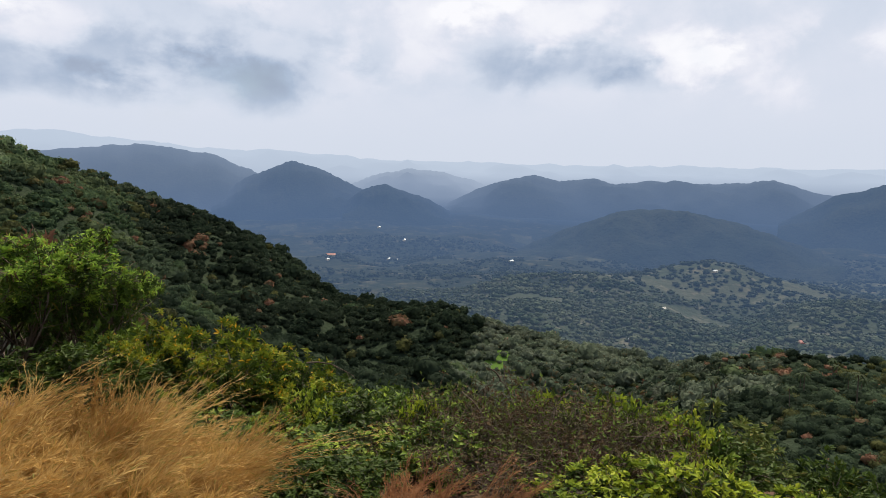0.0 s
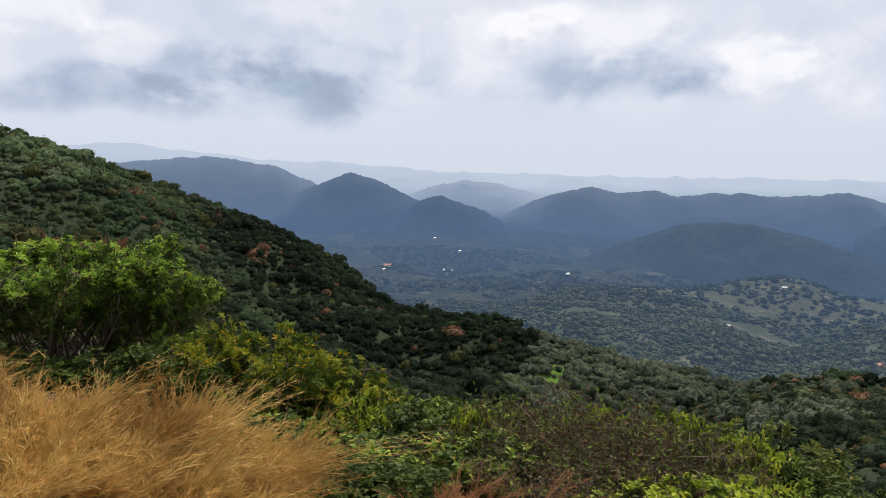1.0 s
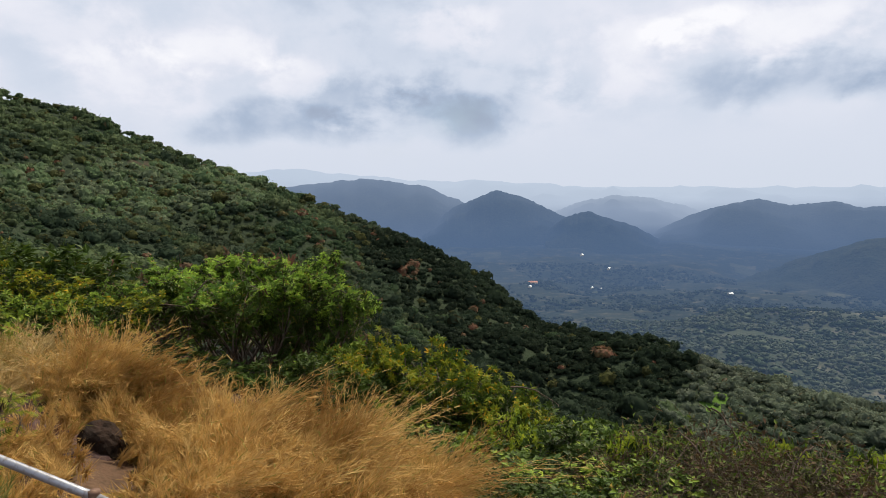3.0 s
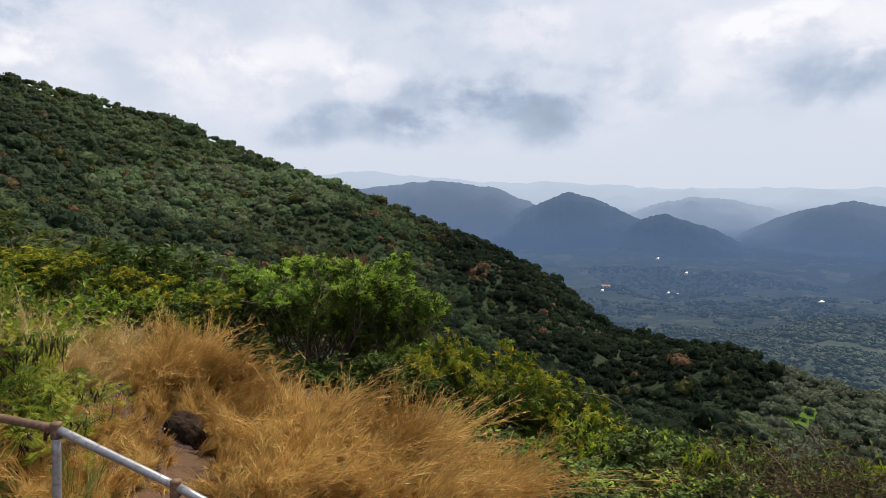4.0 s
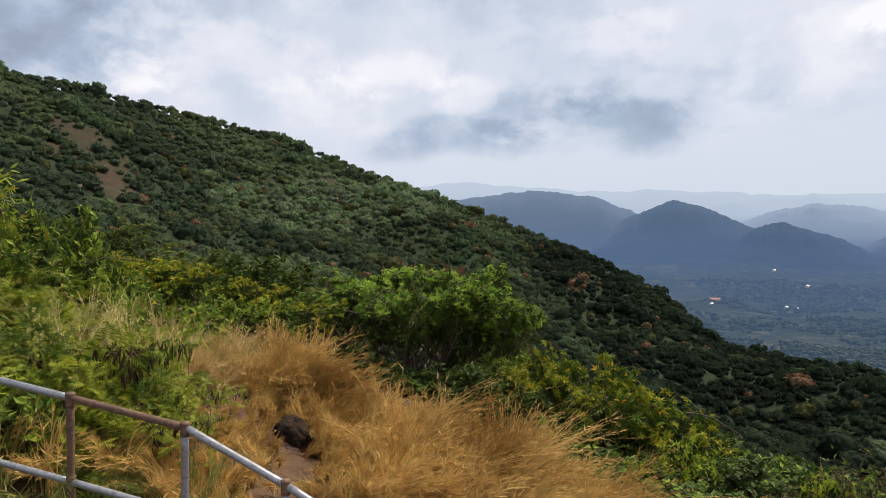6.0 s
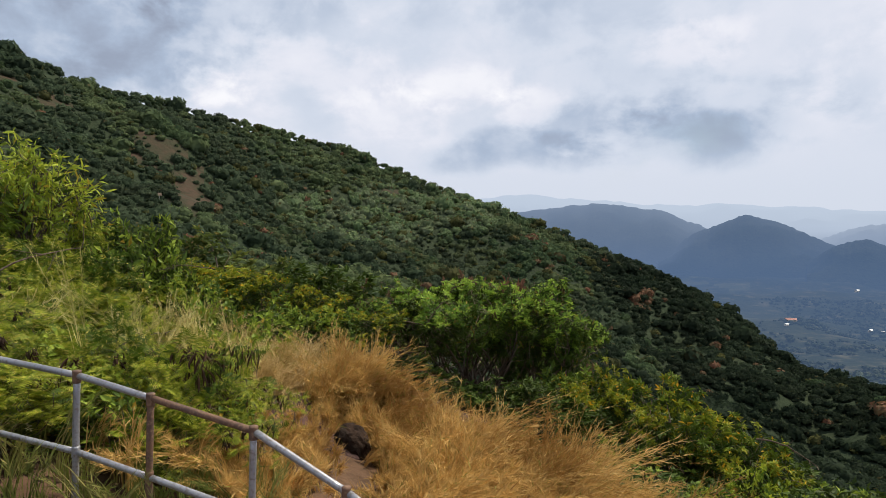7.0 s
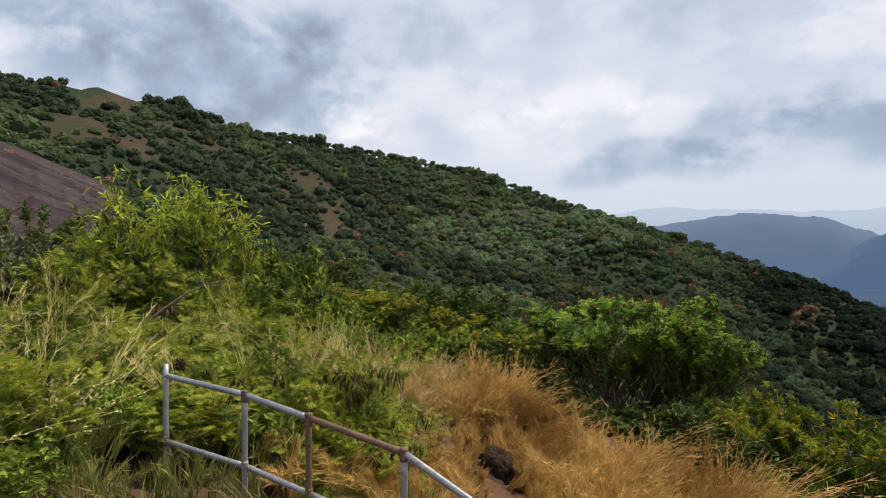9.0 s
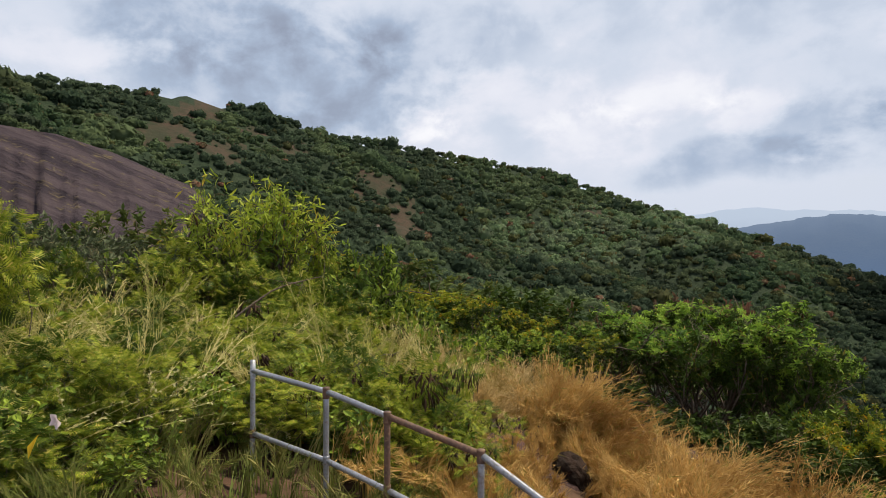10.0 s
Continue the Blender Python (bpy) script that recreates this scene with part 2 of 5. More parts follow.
FEATHER = leafy("feathery legume leaves", (0.134, 0.202, 0.017), (0.447, 0.456, 0.052), (0.054, 0.095, 0.010), 1.1, 0.38, 0.5, (0.50, 0.42, 0.10), 0.92)
BROWNLEAF = leafy("withered brown leaves", (0.075, 0.044, 0.025), (0.150, 0.098, 0.047), (0.061, 0.065, 0.023), 0.9, 0.25, 0.7, (0.12, 0.17, 0.03), 0.72)
STRAW = leafy("golden dry grass", (0.470, 0.285, 0.085), (0.750, 0.520, 0.200), (0.310, 0.170, 0.048), 0.9, 0.3, 0.6, (0.24, 0.24, 0.05), 0.94)
PALEWEED = leafy("pale seeding weeds", (0.550, 0.470, 0.170), (0.780, 0.680, 0.330), (0.360, 0.330, 0.100), 1.0, 0.3, 0.6)
SEED = leafy("whitish seed heads", (0.600, 0.540, 0.240), (0.820, 0.750, 0.440), (0.460, 0.440, 0.170), 1.0, 0.3, 0.6)
POD = leafy("dark dry seed pods", (0.05, 0.025, 0.018), (0.09, 0.05, 0.03), (0.035, 0.02, 0.015), 2.0, 0.05, 0.6)
STEEL = surface("weathered galvanised pipe", (0.36, 0.37, 0.40), (0.27, 0.28, 0.31), (0.20, 0.17, 0.15), 3.0, 45.0, 0.42, 0.55, 0.15, 0.002)
RUST = surface("rusted pipe", (0.16, 0.085, 0.05), (0.10, 0.06, 0.045), (0.24, 0.15, 0.09), 6.0, 50.0, 0.75, 0.15, 0.3, 0.002)
# haze is painted into these four by distance, as emission
VALLEY = distant("valley country", (0.016, 0.026, 0.016), (0.030, 0.039, 0.023), (0.09, 0.085, 0.052), 0.0045, HAZE_GLOW, 300.0, 3300.0, 0.10, 0.95, 6.0)
# lighter than VALLEY, whose darker colour stands in for cloud shadow farther out
FIELDS = distant("pale valley slopes", (0.044, 0.058, 0.034), (0.072, 0.080, 0.050), (0.14, 0.130, 0.088), 0.006, HAZE_GLOW, 300.0, 3300.0, 0.08, 0.95, 4.0)
GROVES = distant("valley groves", (0.030, 0.048, 0.026), (0.055, 0.07, 0.036), (0.095, 0.10, 0.058), 0.02, HAZE_GLOW, 300.0, 3300.0, 0.10, 0.95)
LIT_GROVES = distant("light groves", (0.060, 0.084, 0.048), (0.102, 0.120, 0.073), (0.135, 0.140, 0.095), 0.025, HAZE_GLOW, 300.0, 3300.0, 0.06, 0.95)
TREELEAF = leafy("fresh tree leaves", (0.168, 0.296, 0.037), (0.396, 0.543, 0.070), (0.091, 0.171, 0.028), 0.7, 0.35, 0.45, (0.34, 0.26, 0.06), 0.96)
GREYLEAF = leafy("grey olive leaves", (0.094, 0.116, 0.055), (0.187, 0.204, 0.110), (0.055, 0.073, 0.033), 0.8, 0.25, 0.5, (0.3, 0.27, 0.14), 0.93)
WEEPING = leafy("drooping yellow green leaves", (0.262, 0.353, 0.033), (0.524, 0.551, 0.065), (0.158, 0.223, 0.027), 1.0, 0.35, 0.5, (0.5, 0.38, 0.05), 0.93)
GLADE = surface("bright green glade", (0.075, 0.14, 0.025), (0.10, 0.17, 0.03), (0.05, 0.10, 0.018), 0.1, 1.0, 0.95, bump=0.5, depth=0.4)

# ---- the lie of the land ----


def table(x, *pairs):
    """Smooth interpolation through (place, value) pairs."""
    k = sorted(pairs)
    return np.interp(x, [p for p, _ in k], [v for _, v in k])


def grain(x, y, size, seed=0.0):
    """Value noise, -1 to 1."""
    u, v = np.asarray(x) / size, np.asarray(y) / size
    i, j = np.floor(u), np.floor(v)
    fu, fv = u - i, v - j
    fu, fv = fu * fu * (3 - 2 * fu), fv * fv * (3 - 2 * fv)

    def h(a, b):
        s = np.sin(a * 127.1 + b * 311.7 + seed * 17.3) * 43758.5453
        return s - np.floor(s)
    return 2 * ((h(i, j) * (1 - fu) + h(i + 1, j) * fu) * (1 - fv) + (h(i, j + 1) * (1 - fu) + h(i + 1, j + 1) * fu) * fv) - 1


def near_ground(a, r):
    s = table(a, (-180, 0.0), (-110, -0.1), (-60, -0.42), (5, -0.42), (20, -0.37), (35, -0.25), (50, -0.14), (70, -0.05), (85, 0.02), (110, 0.03), (180, 0.0))
    q = np.minimum(r, 26.0)
    x, y = -q * np.sin(np.radians(a)), q * np.cos(np.radians(a))
    return -1.7 + s * q + 0.10 * grain(x, y, 2.3) * np.minimum(q / 4, 1) + 0.05 * grain(x, y, 0.8, 3)


def rise(a, r, crest, dist, foot, start):
    """A slope seen from the eye: from its foot at a low bearing up to its crest; behind it falls away."""
    e1, e0 = np.radians(crest), np.radians(foot)
    s = np.clip((r - start) / (dist - start), 0, 1)
    el = e0 + (e1 - e0) * s ** 0.72
    x, y = -r * np.sin(np.radians(a)), r * np.cos(np.radians(a))
    z = np.minimum(r, dist) * np.tan(el) - np.maximum(r - dist, 0) * 0.6
    z = z + (16 * grain(x, y, 150, 1) + 11 * grain(x, y, 70, 7) + 4 * grain(x, y, 30, 2)) * np.sin(np.pi * s) * np.minimum(r / 300, 1)
    z0 = near_ground(a, 26.0)
    t = np.clip((r - 26) / (start - 26), 0, 1)
    return np.where(r < start, z0 + (start * np.tan(e0) - z0) * t, z)


def hill_crest(a):
    return table(a, (-60, -27), (-40, -21), (-25, -18.3), (-14, -16.9), (-8, -16.0), (-3, -14.6), (-0.4, -13.7), (4, -13.6), (9, -12.9), (11.2, -11.6), (14, -9.2), (18, -6.7), (23, -4.3),
                 (29, -1.8), (35.5, 0.85), (43, 3.75), (48, 6.0), (53, 7.4), (58, 8.6), (62.5, 9.75), (70.6, 11.2), (75, 13.0), (82, 14.4), (95, 14.9), (130, 12), (180, 6))


def hill_dist(a):
    return table(a, (-60, 330), (-25, 380), (0, 410), (11, 520), (25, 620), (45, 640), (60, 560), (80, 480), (95, 420), (180, 380))


def hill_foot(a):
    return table(a, (-60, -45), (-25, -36), (0, -29), (20, -21), (35, -13), (50, -11), (65, -7), (80, -3), (95, -1), (180, -1))


def hill(a, r):
    return rise(a, r, hill_crest(a), hill_dist(a), hill_foot(a), 0.30 * hill_dist(a))


def shoulder(a, r):
    crest = table(a, (-180, -13), (-60, -13.5), (-37, -14.9), (-30, -15.7), (-24, -17.0), (-21, -18.6), (-17, -22), (-12, -28), (-6, -40), (180, -60))
    return rise(a, r, crest, 330.0, np.minimum(crest - 4, -33.0), 80.0)


def valley(a, r):
    el = table(r, (150, -45), (330, -24), (420, -21.5), (560, -18.3), (900, -13.3), (1300, -9.9), (1800, -7.4), (2500, -5), (3200, -3.2), (4000, -1.6), (4900, -0.45))
    x, y = -r * np.sin(np.radians(a)), r * np.cos(np.radians(a))
    k = np.clip((r - 380) / 300, 0, 1) * np.clip((3000 - r) / 900, 0, 1)
    swell = 0.0
    for a0, r0, wa, wr, h in ((-7.5, 740, 7, 140, 38), (-16, 960, 7, 150, 34), (-24, 1120, 6, 150, 58), (-34, 860, 7, 150, 34), (-29, 610, 6, 90, 22), (-13, 520, 5, 80, 18), (-20, 720, 4, 80, 20), (-39, 650, 5, 90, 24)):
        swell = swell + h * np.exp(-((a - a0) / wa) ** 2 - ((r - r0) / wr) ** 2)
    return swell + r * np.tan(np.radians(el)) + k * (24 * grain(x, y, 300, 5) + 11 * grain(x, y, 130, 6) + 4 * grain(x, y, 55, 8))


def land(a, r):
    a, r = np.broadcast_arrays(np.asarray(a, float), np.asarray(r, float))
    far = np.maximum(np.maximum(hill(a, r), shoulder(a, r)), -420.0)
    return EYE + np.where(r < 26, near_ground(a, r), far)


def at(a, r, up=0.0):
    return Vector((-r * math.sin(radians(a)), r * math.cos(radians(a)), float(land(a, r)) + up))


def seen_height(r, el):
    """World height of what stands r metres off and shows at that height in degrees."""
    return EYE + r * math.tan(radians(el))


# ---- mesh helpers ----


def quick_mesh(name, verts, faces, mats, index=None, smooth=False):
    """A mesh from arrays; faces all triangles or all quads."""
    verts, faces = np.asarray(verts, np.float32), np.asarray(faces, np.int32)
    me = bpy.data.meshes.new(name)
    n, k = faces.shape
    me.vertices.add(len(verts))
    me.vertices.foreach_set("co", verts.ravel())
    me.loops.add(n * k)
    me.loops.foreach_set("vertex_index", faces.ravel())
    me.polygons.add(n)
    me.polygons.foreach_set("loop_start", np.arange(0, n * k, k, dtype=np.int32))
    if index is not None:
        me.polygons.foreach_set("material_index", np.asarray(index, np.int32))
    me.polygons.foreach_set("use_smooth", np.full(n, smooth))
    for m in mats:
        me.materials.append(m)
    me.update(calc_edges=True)
    me.validate()
    return me


def part(name, me, parent, label=""):
    ob = new(name, me)
    ob.parent = parent
    return tagged(ob, label)


def thing(name, place, label, category, group="", kind=""):
    ob = new(name)
    ob.empty_display_size = 0.2
    ob.location = place
    return tagged(ob, label, category, group, kind)


def grid_faces(rows, cols):
    i = np.arange(rows - 1)[:, None] * cols + np.arange(cols - 1)[None, :]
    return np.stack([i, i + 1, i + cols + 1, i + cols], -1).reshape(-1, 4)


def polar_sheet(name, az, rad, height, mats, index=None, smooth=True):
    A, Rr = np.meshgrid(az, rad)
    z = height(A, Rr)
    v = np.stack([-Rr * np.sin(np.radians(A)), Rr * np.cos(np.radians(A)), z], -1).reshape(-1, 3)
    f = grid_faces(len(rad), len(az))
    idx = None if index is None else index(v[f].mean(1))
    return quick_mesh(name, v, f, mats, idx, smooth)


# bare patches on the slope: bearing, height, half sizes in degrees
PATCHES = ((65.5, 6.0, 2.5, 1.6), (63.0, 2.8, 1.7, 2.2), (81.0, 12.9, 2.8, 0.8), (84.0, 11.0, 3.0, 1.1), (79.0, 9.6, 2.2, 0.9), (76.5, 11.3, 1.4, 0.5), (45.8, 2.5, 1.4, 0.35), (72.5, 9.8, 2.0, 0.6), (-5.4, -18.7, 1.2, 1.0))


def patch_depth(x, y, z):
    a = np.degrees(np.arctan2(-x, y))
    e = np.degrees(np.arctan2(z - EYE, np.hypot(x, y)))
    d = np.full(np.shape(x), 9.0)
    for pa, pe, wa, we in PATCHES:
        d = np.minimum(d, ((a - pa) / wa) ** 2 + ((e - pe) / we) ** 2)
    return d + 0.5 * grain(x, y, 22, 9) + 0.4 * grain(x, y, 9, 10)


def ground_kind(c):
    r = np.hypot(c[:, 0], c[:, 1])
    k = np.where(r < 30, 0, 1)
    a = np.degrees(np.arctan2(-c[:, 0], c[:, 1]))
    return np.where((r > 60) & (patch_depth(c[:, 0], c[:, 1], c[:, 2]) < 1), np.where(a < 0, 3, 2), k)


az_fine = np.concatenate([np.arange(-180, -60, 4.0), np.arange(-60, 115, 0.6), np.arange(115, 181, 5.0)])
rad_near = np.concatenate([[0.001], np.geomspace(0.6, 30, 60), np.geomspace(31.5, 760, 95)])
ground = new("ground", polar_sheet("ground", az_fine, rad_near, land, [SOIL, UNDER, BARE, GLADE], ground_kind))
tagged(ground, "steep hillside ground with dry soil, undergrowth and bare brown patches", "ground", kind="structure")

def field_kind(c):
    """Fields and pale groves on the nearer slopes, dark woods past them, coloured dark to stand in for cloud shadow."""
    r, a = np.hypot(c[:, 0], c[:, 1]), np.degrees(np.arctan2(-c[:, 0], c[:, 1]))
    edge = table(a, (-44, 1500), (-24, 1250), (-14, 1000), (-4, 760), (4, 560), (14, 480)) + 160 * grain(c[:, 0], c[:, 1], 170, 71) + 90 * grain(c[:, 0], c[:, 1], 60, 72)
    spots_far = (r > 1300) & (grain(c[:, 0], c[:, 1], 130, 73) + 0.5 * grain(c[:, 0], c[:, 1], 50, 74) > 0.75)
    return np.where((r < edge) | spots_far, 1, 0)


az_far = np.concatenate([np.arange(-180, -44, 4.0), np.arange(-44, 44, 0.4), np.arange(44, 181, 4.0)])
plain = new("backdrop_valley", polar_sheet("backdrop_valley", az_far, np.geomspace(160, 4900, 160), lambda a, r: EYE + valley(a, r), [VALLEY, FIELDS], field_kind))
tagged(plain, "hazy green valley floor reaching to the horizon", "valley", kind="structure")

# far hills: distance, share of haze painted in as emission, crest as (bearing, height) pairs, label
HILLS = (
    (4750, 0.97, ((75, 0.6), (60, 1.2), (40, 1.5), (33, 2.1), (26.6, 1.4), (20.9, 0.8), (14.7, 0.7), (7.6, 0.1), (-0.8, -0.15), (-14, -0.35), (-36, -0.4), (-50, -0.5)), "faint blue far mountain range"),
    (3700, 0.93, ((10, -3), (6.6, -1.5), (3.5, -0.8), (-0.2, -1.15), (-2.9, -1.9), (-6, -3.2)), "pale blue rounded hill in haze"),
    (3100, 0.86, ((44, -1.5), (33.7, 0.45), (30.3, 0.85), (26.6, 1.05), (24, 0.78), (20.9, 0.42), (17.7, -1.0), (13, -3), (9, -5)), "long blue wooded mountain in haze"),
    (2900, 0.80, ((1, -4.4), (-4.5, -2.15), (-8.4, -1.2), (-10.7, -1.7), (-13.8, -1.5), (-15.8, -1.95), (-19.1, -1.6), (-22.8, -1.8), (-28.4, -1.4), (-32.5, -2.4), (-40, -3.5)), "blue wooded hill range in haze"),
    (2750, 0.78, ((21, -3.8), (17.7, -1.6), (14, -0.12), (11.8, -0.75), (8.7, -2.2), (5, -4.2)), "pointed blue wooded hill in haze"),
    (2500, 0.72, ((9.5, -4.3), (7.7, -2.85), (5.6, -2.25), (2.4, -3.2), (-1, -4.9)), "low blue wooded hill in haze"),
    (2400, 0.66, ((-29, -4.8), (-32.8, -2.5), (-35.9, -1.45), (-42, -0.8), (-55, -2)), "blue wooded hill flank in haze"),
    (1750, 0.52, ((-7, -8.2), (-11.4, -6.2), (-15.4, -4.6), (-18, -4.1), (-21, -4.1), (-24.8, -4.7), (-27, -5.3), (-34, -7.6)), "dark blue wooded hill standing in the valley"),
)
# share of painted haze at a distance
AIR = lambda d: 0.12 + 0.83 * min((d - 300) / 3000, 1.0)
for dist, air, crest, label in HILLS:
    mat = distant("wooded hill " + str(dist), (0.020, 0.031, 0.019), (0.036, 0.044, 0.025), (0.011, 0.017, 0.011), 0.008, HAZE_GLOW, 300.0, 3300.0, 0.12 + air - AIR(dist), 0.95 + air - AIR(dist), 5.0)
    lo, hi = min(p[0] for p in crest), max(p[0] for p in crest)

    def hill_height(a, r, dist=dist, crest=crest):
        e = np.radians(table(a, *crest) + 0.10 * grain(a, a * 0, 1.1, dist) + 0.05 * grain(a, a * 0, 0.25, dist))
        foot = np.arctan2(valley(a, dist * 0.82) - 30, dist * 0.82)
        s = np.clip((r / dist - 0.82) / 0.18, 0, 1)
        el = foot + (e - foot) * np.sin(s * np.pi / 2) ** 0.9
        x, y = -r * np.sin(np.radians(a)), r * np.cos(np.radians(a))
        z = np.minimum(r, dist) * np.tan(el) - np.maximum(r - dist, 0) * 0.7
        return EYE + z + dist * (0.009 * grain(x, y, dist * 0.05, 4) + 0.004 * grain(x, y, dist * 0.018, 14)) * np.sin(np.pi * s)
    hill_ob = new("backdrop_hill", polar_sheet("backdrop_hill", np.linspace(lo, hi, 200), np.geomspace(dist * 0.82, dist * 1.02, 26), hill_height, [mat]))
    tagged(hill_ob, label, "hill", kind="structure")


# the bare rock flank of the next dome
def dome(a, r):
    crest = table(a, (76, -3), (79, 3.4), (81.3, 6.6), (84.2, 8.0), (87.5, 9.6), (91.4, 10.9), (95, 11.4), (110, 12.4), (150, 6))
    s = np.clip((r - 90) / 150, 0, 1)
    el = np.radians(-4 + (crest + 4) * s ** 0.7)
    x, y = -r * np.sin(np.radians(a)), r * np.cos(np.radians(a))
    groove = 1.6 * grain(a * 6 + 9 * s, s * 3, 4.0, 8) + 0.8 * grain(a * 20 + 24 * s, s * 5, 4.0, 12)
    return EYE + np.minimum(r, 240) * np.tan(el) - np.maximum(r - 240, 0) * 0.8 + groove * np.sin(np.pi * s)


rock = new("rock_dome", polar_sheet("rock_dome", np.linspace(76, 150, 240), np.linspace(90, 290, 70), dome, [ROCK]))
tagged(rock, "bare dark purple-brown rock flank with dry grass streaks", "rock", kind="structure")

# ---- woods on the slopes ----


def ball(sub):
    bm = bmesh.new()
    bmesh.ops.create_icosphere(bm, subdivisions=sub, radius=1.0)
    v = np.array([p.co[:] for p in bm.verts])
    f = np.array([[p.index for p in q.verts] for q in bm.faces])
    bm.free()
    return v, f


def crown_shape(rng, sub, tufts, tuft, core=1.0):
    """One tree crown about 1 in radius: rounded lobes under a loose skin of leaf tufts."""
    v, f = ball(sub)
    lobes = rng.normal(size=(7, 3))
    lobes[:, 2] = np.abs(lobes[:, 2]) * 0.8
    lobes /= np.linalg.norm(lobes, axis=1)[:, None]
    push = np.max(v @ lobes.T, axis=1) ** 4
    v = v * (0.60 + 0.40 * push + 0.10 * rng.random(len(v)))[:, None]
    v[:, 2] *= 0.80
    area = v[f[:, 0]] * 0.2 + v[f[:, 1]] * 0.4 + v[f[:, 2]] * 0.4
    up = np.clip(area[:, 2] + 0.55, 0.05, None)
    fc = rng.choice(len(f), tufts, p=up / up.sum())
    w = rng.dirichlet((1, 1, 1), tufts)
    c = (v[f[fc]] * w[:, :, None]).sum(1) * rng.uniform(0.96, 1.20, (tufts, 1))
    out = c / np.linalg.norm(c, axis=1)[:, None] + rng.normal(size=(tufts, 3)) * 0.42
    d1 = np.cross(out, rng.normal(size=(tufts, 3)))
    d2 = np.cross(out, d1)
    d1 = d1 / np.linalg.norm(d1, axis=1)[:, None] * tuft * rng.uniform(0.6, 1.3, (tufts, 1))
    d2 = d2 / np.linalg.norm(d2, axis=1)[:, None] * tuft * rng.uniform(0.5, 0.9, (tufts, 1))
    tv = np.stack([c - d2 - d1 * 0.5, c + d2 - d1 * 0.5, c + d1 * 1.2], 1).reshape(-1, 3)
    tf = np.arange(tufts * 3).reshape(-1, 3) + len(v)
    return np.vstack([v * core, tv]), np.vstack([f, tf])


def plant_woods(name, places, sizes, shapes, mat, label, category="trees", tall=1.0):
    rng = np.random.default_rng(len(places))
    vs, fs, base = [], [], 0
    for p, s in zip(places, sizes):
        v, f = shapes[rng.integers(len(shapes))]
        t = rng.uniform(0, 6.28)
        c, n = math.cos(t), math.sin(t)
        w = np.stack([v[:, 0] * c - v[:, 1] * n, v[:, 0] * n + v[:, 1] * c, v[:, 2] * tall * rng.uniform(0.8, 1.25)], 1) * s
        vs.append(w + p + (0, 0, 0.24 * s * tall))
        fs.append(f + base)
        base += len(v)
    ob = new(name, quick_mesh(name, np.vstack(vs), np.vstack(fs), [mat], smooth=True))
    return tagged(ob, label, category, kind="stuff")


def spots(rng, n, a0, a1, r0, r1):
    a = rng.uniform(a0, a1, n)
    r = np.sqrt(rng.uniform(r0 ** 2, r1 ** 2, n))
    return a, r


rng = np.random.default_rng(7)
FINE = [crown_shape(rng, 2, 90, 0.17, 0.93) for _ in range(10)]
SHAPES = [crown_shape(rng, 1, 64, 0.25, 0.90) for _ in range(9)]
SMALL = [crown_shape(rng, 1, 30, 0.34, 0.95) for _ in range(9)]

a, r = spots(rng, 33000, -30, 99, 90, 660)
D = hill_dist(a)
x, y, z = -r * np.sin(np.radians(a)), r * np.cos(np.radians(a)), land(a, r)
crest_e = hill_crest(a)
ok = (r < D * 1.01) & (r > 0.33 * D) & ((a > -14) | (r > 250)) & (patch_depth(x, y, z) > 1.0 - 0.75 * (rng.random(len(a)) < 0.36))
bald = (a > 78.5) & (a < 84) & (r > 0.94 * D)
ok &= ~bald
el = np.degrees(np.arctan2(z - EYE, r))
pale_side = a + 5 * grain(x, y, 60, 61) + 3 * grain(x, y, 24, 62) + np.clip((300 - r) * 0.06, 0, 9) < 0
# ellipse of lighter trees, a sun patch put into the leaf colour
lit = (((a - 45) / 11) ** 2 + ((el - 0.2) / 2.6) ** 2 + 0.6 * grain(x, y, 40, 21)) < 1
pts = np.stack([x, y, z], 1)
size = np.clip(2.5 * np.exp(0.40 * rng.normal(size=len(a))), 1.0, 5.0) * (0.75 + 0.25 * np.clip(r / 450, 0, 1)) * np.where(rng.random(len(a)) < 0.05, 1.9, 1)
red = (rng.random(len(a)) < 0.012) | ((((a - 22.3) / 0.9) ** 2 + ((el + 7.8) / 0.9) ** 2 < 1) & (rng.random(len(a)) < 0.6))
dark = (a + 6 * grain(x, y, 120, 41) + 3 * grain(x, y, 45, 42)) < 30
close = r < 330
stand_of = grain(x, y, 34, 51) + 0.5 * grain(x, y, 14, 52)
dark = np.where(a > 24, dark | (stand_of > np.quantile(stand_of, 0.76) - 0.5 * np.clip((a - 52) / 10, 0, 1)), dark & (stand_of > np.quantile(stand_of, 0.08)))
spur = a + 5 * grain(x, y, 90, 43) < 27
olive = ok & ~pale_side & (rng.random(len(a)) < np.where((a > 26) & (a < 62), 0.10, 0.02))
ok &= ~olive
deep = stand_of > np.quantile(stand_of, 0.72)
red |= (a > 26) & (a < 56) & (el < -1.5) & (stand_of < np.quantile(stand_of, 0.10)) & (rng.random(len(a)) < 0.35)
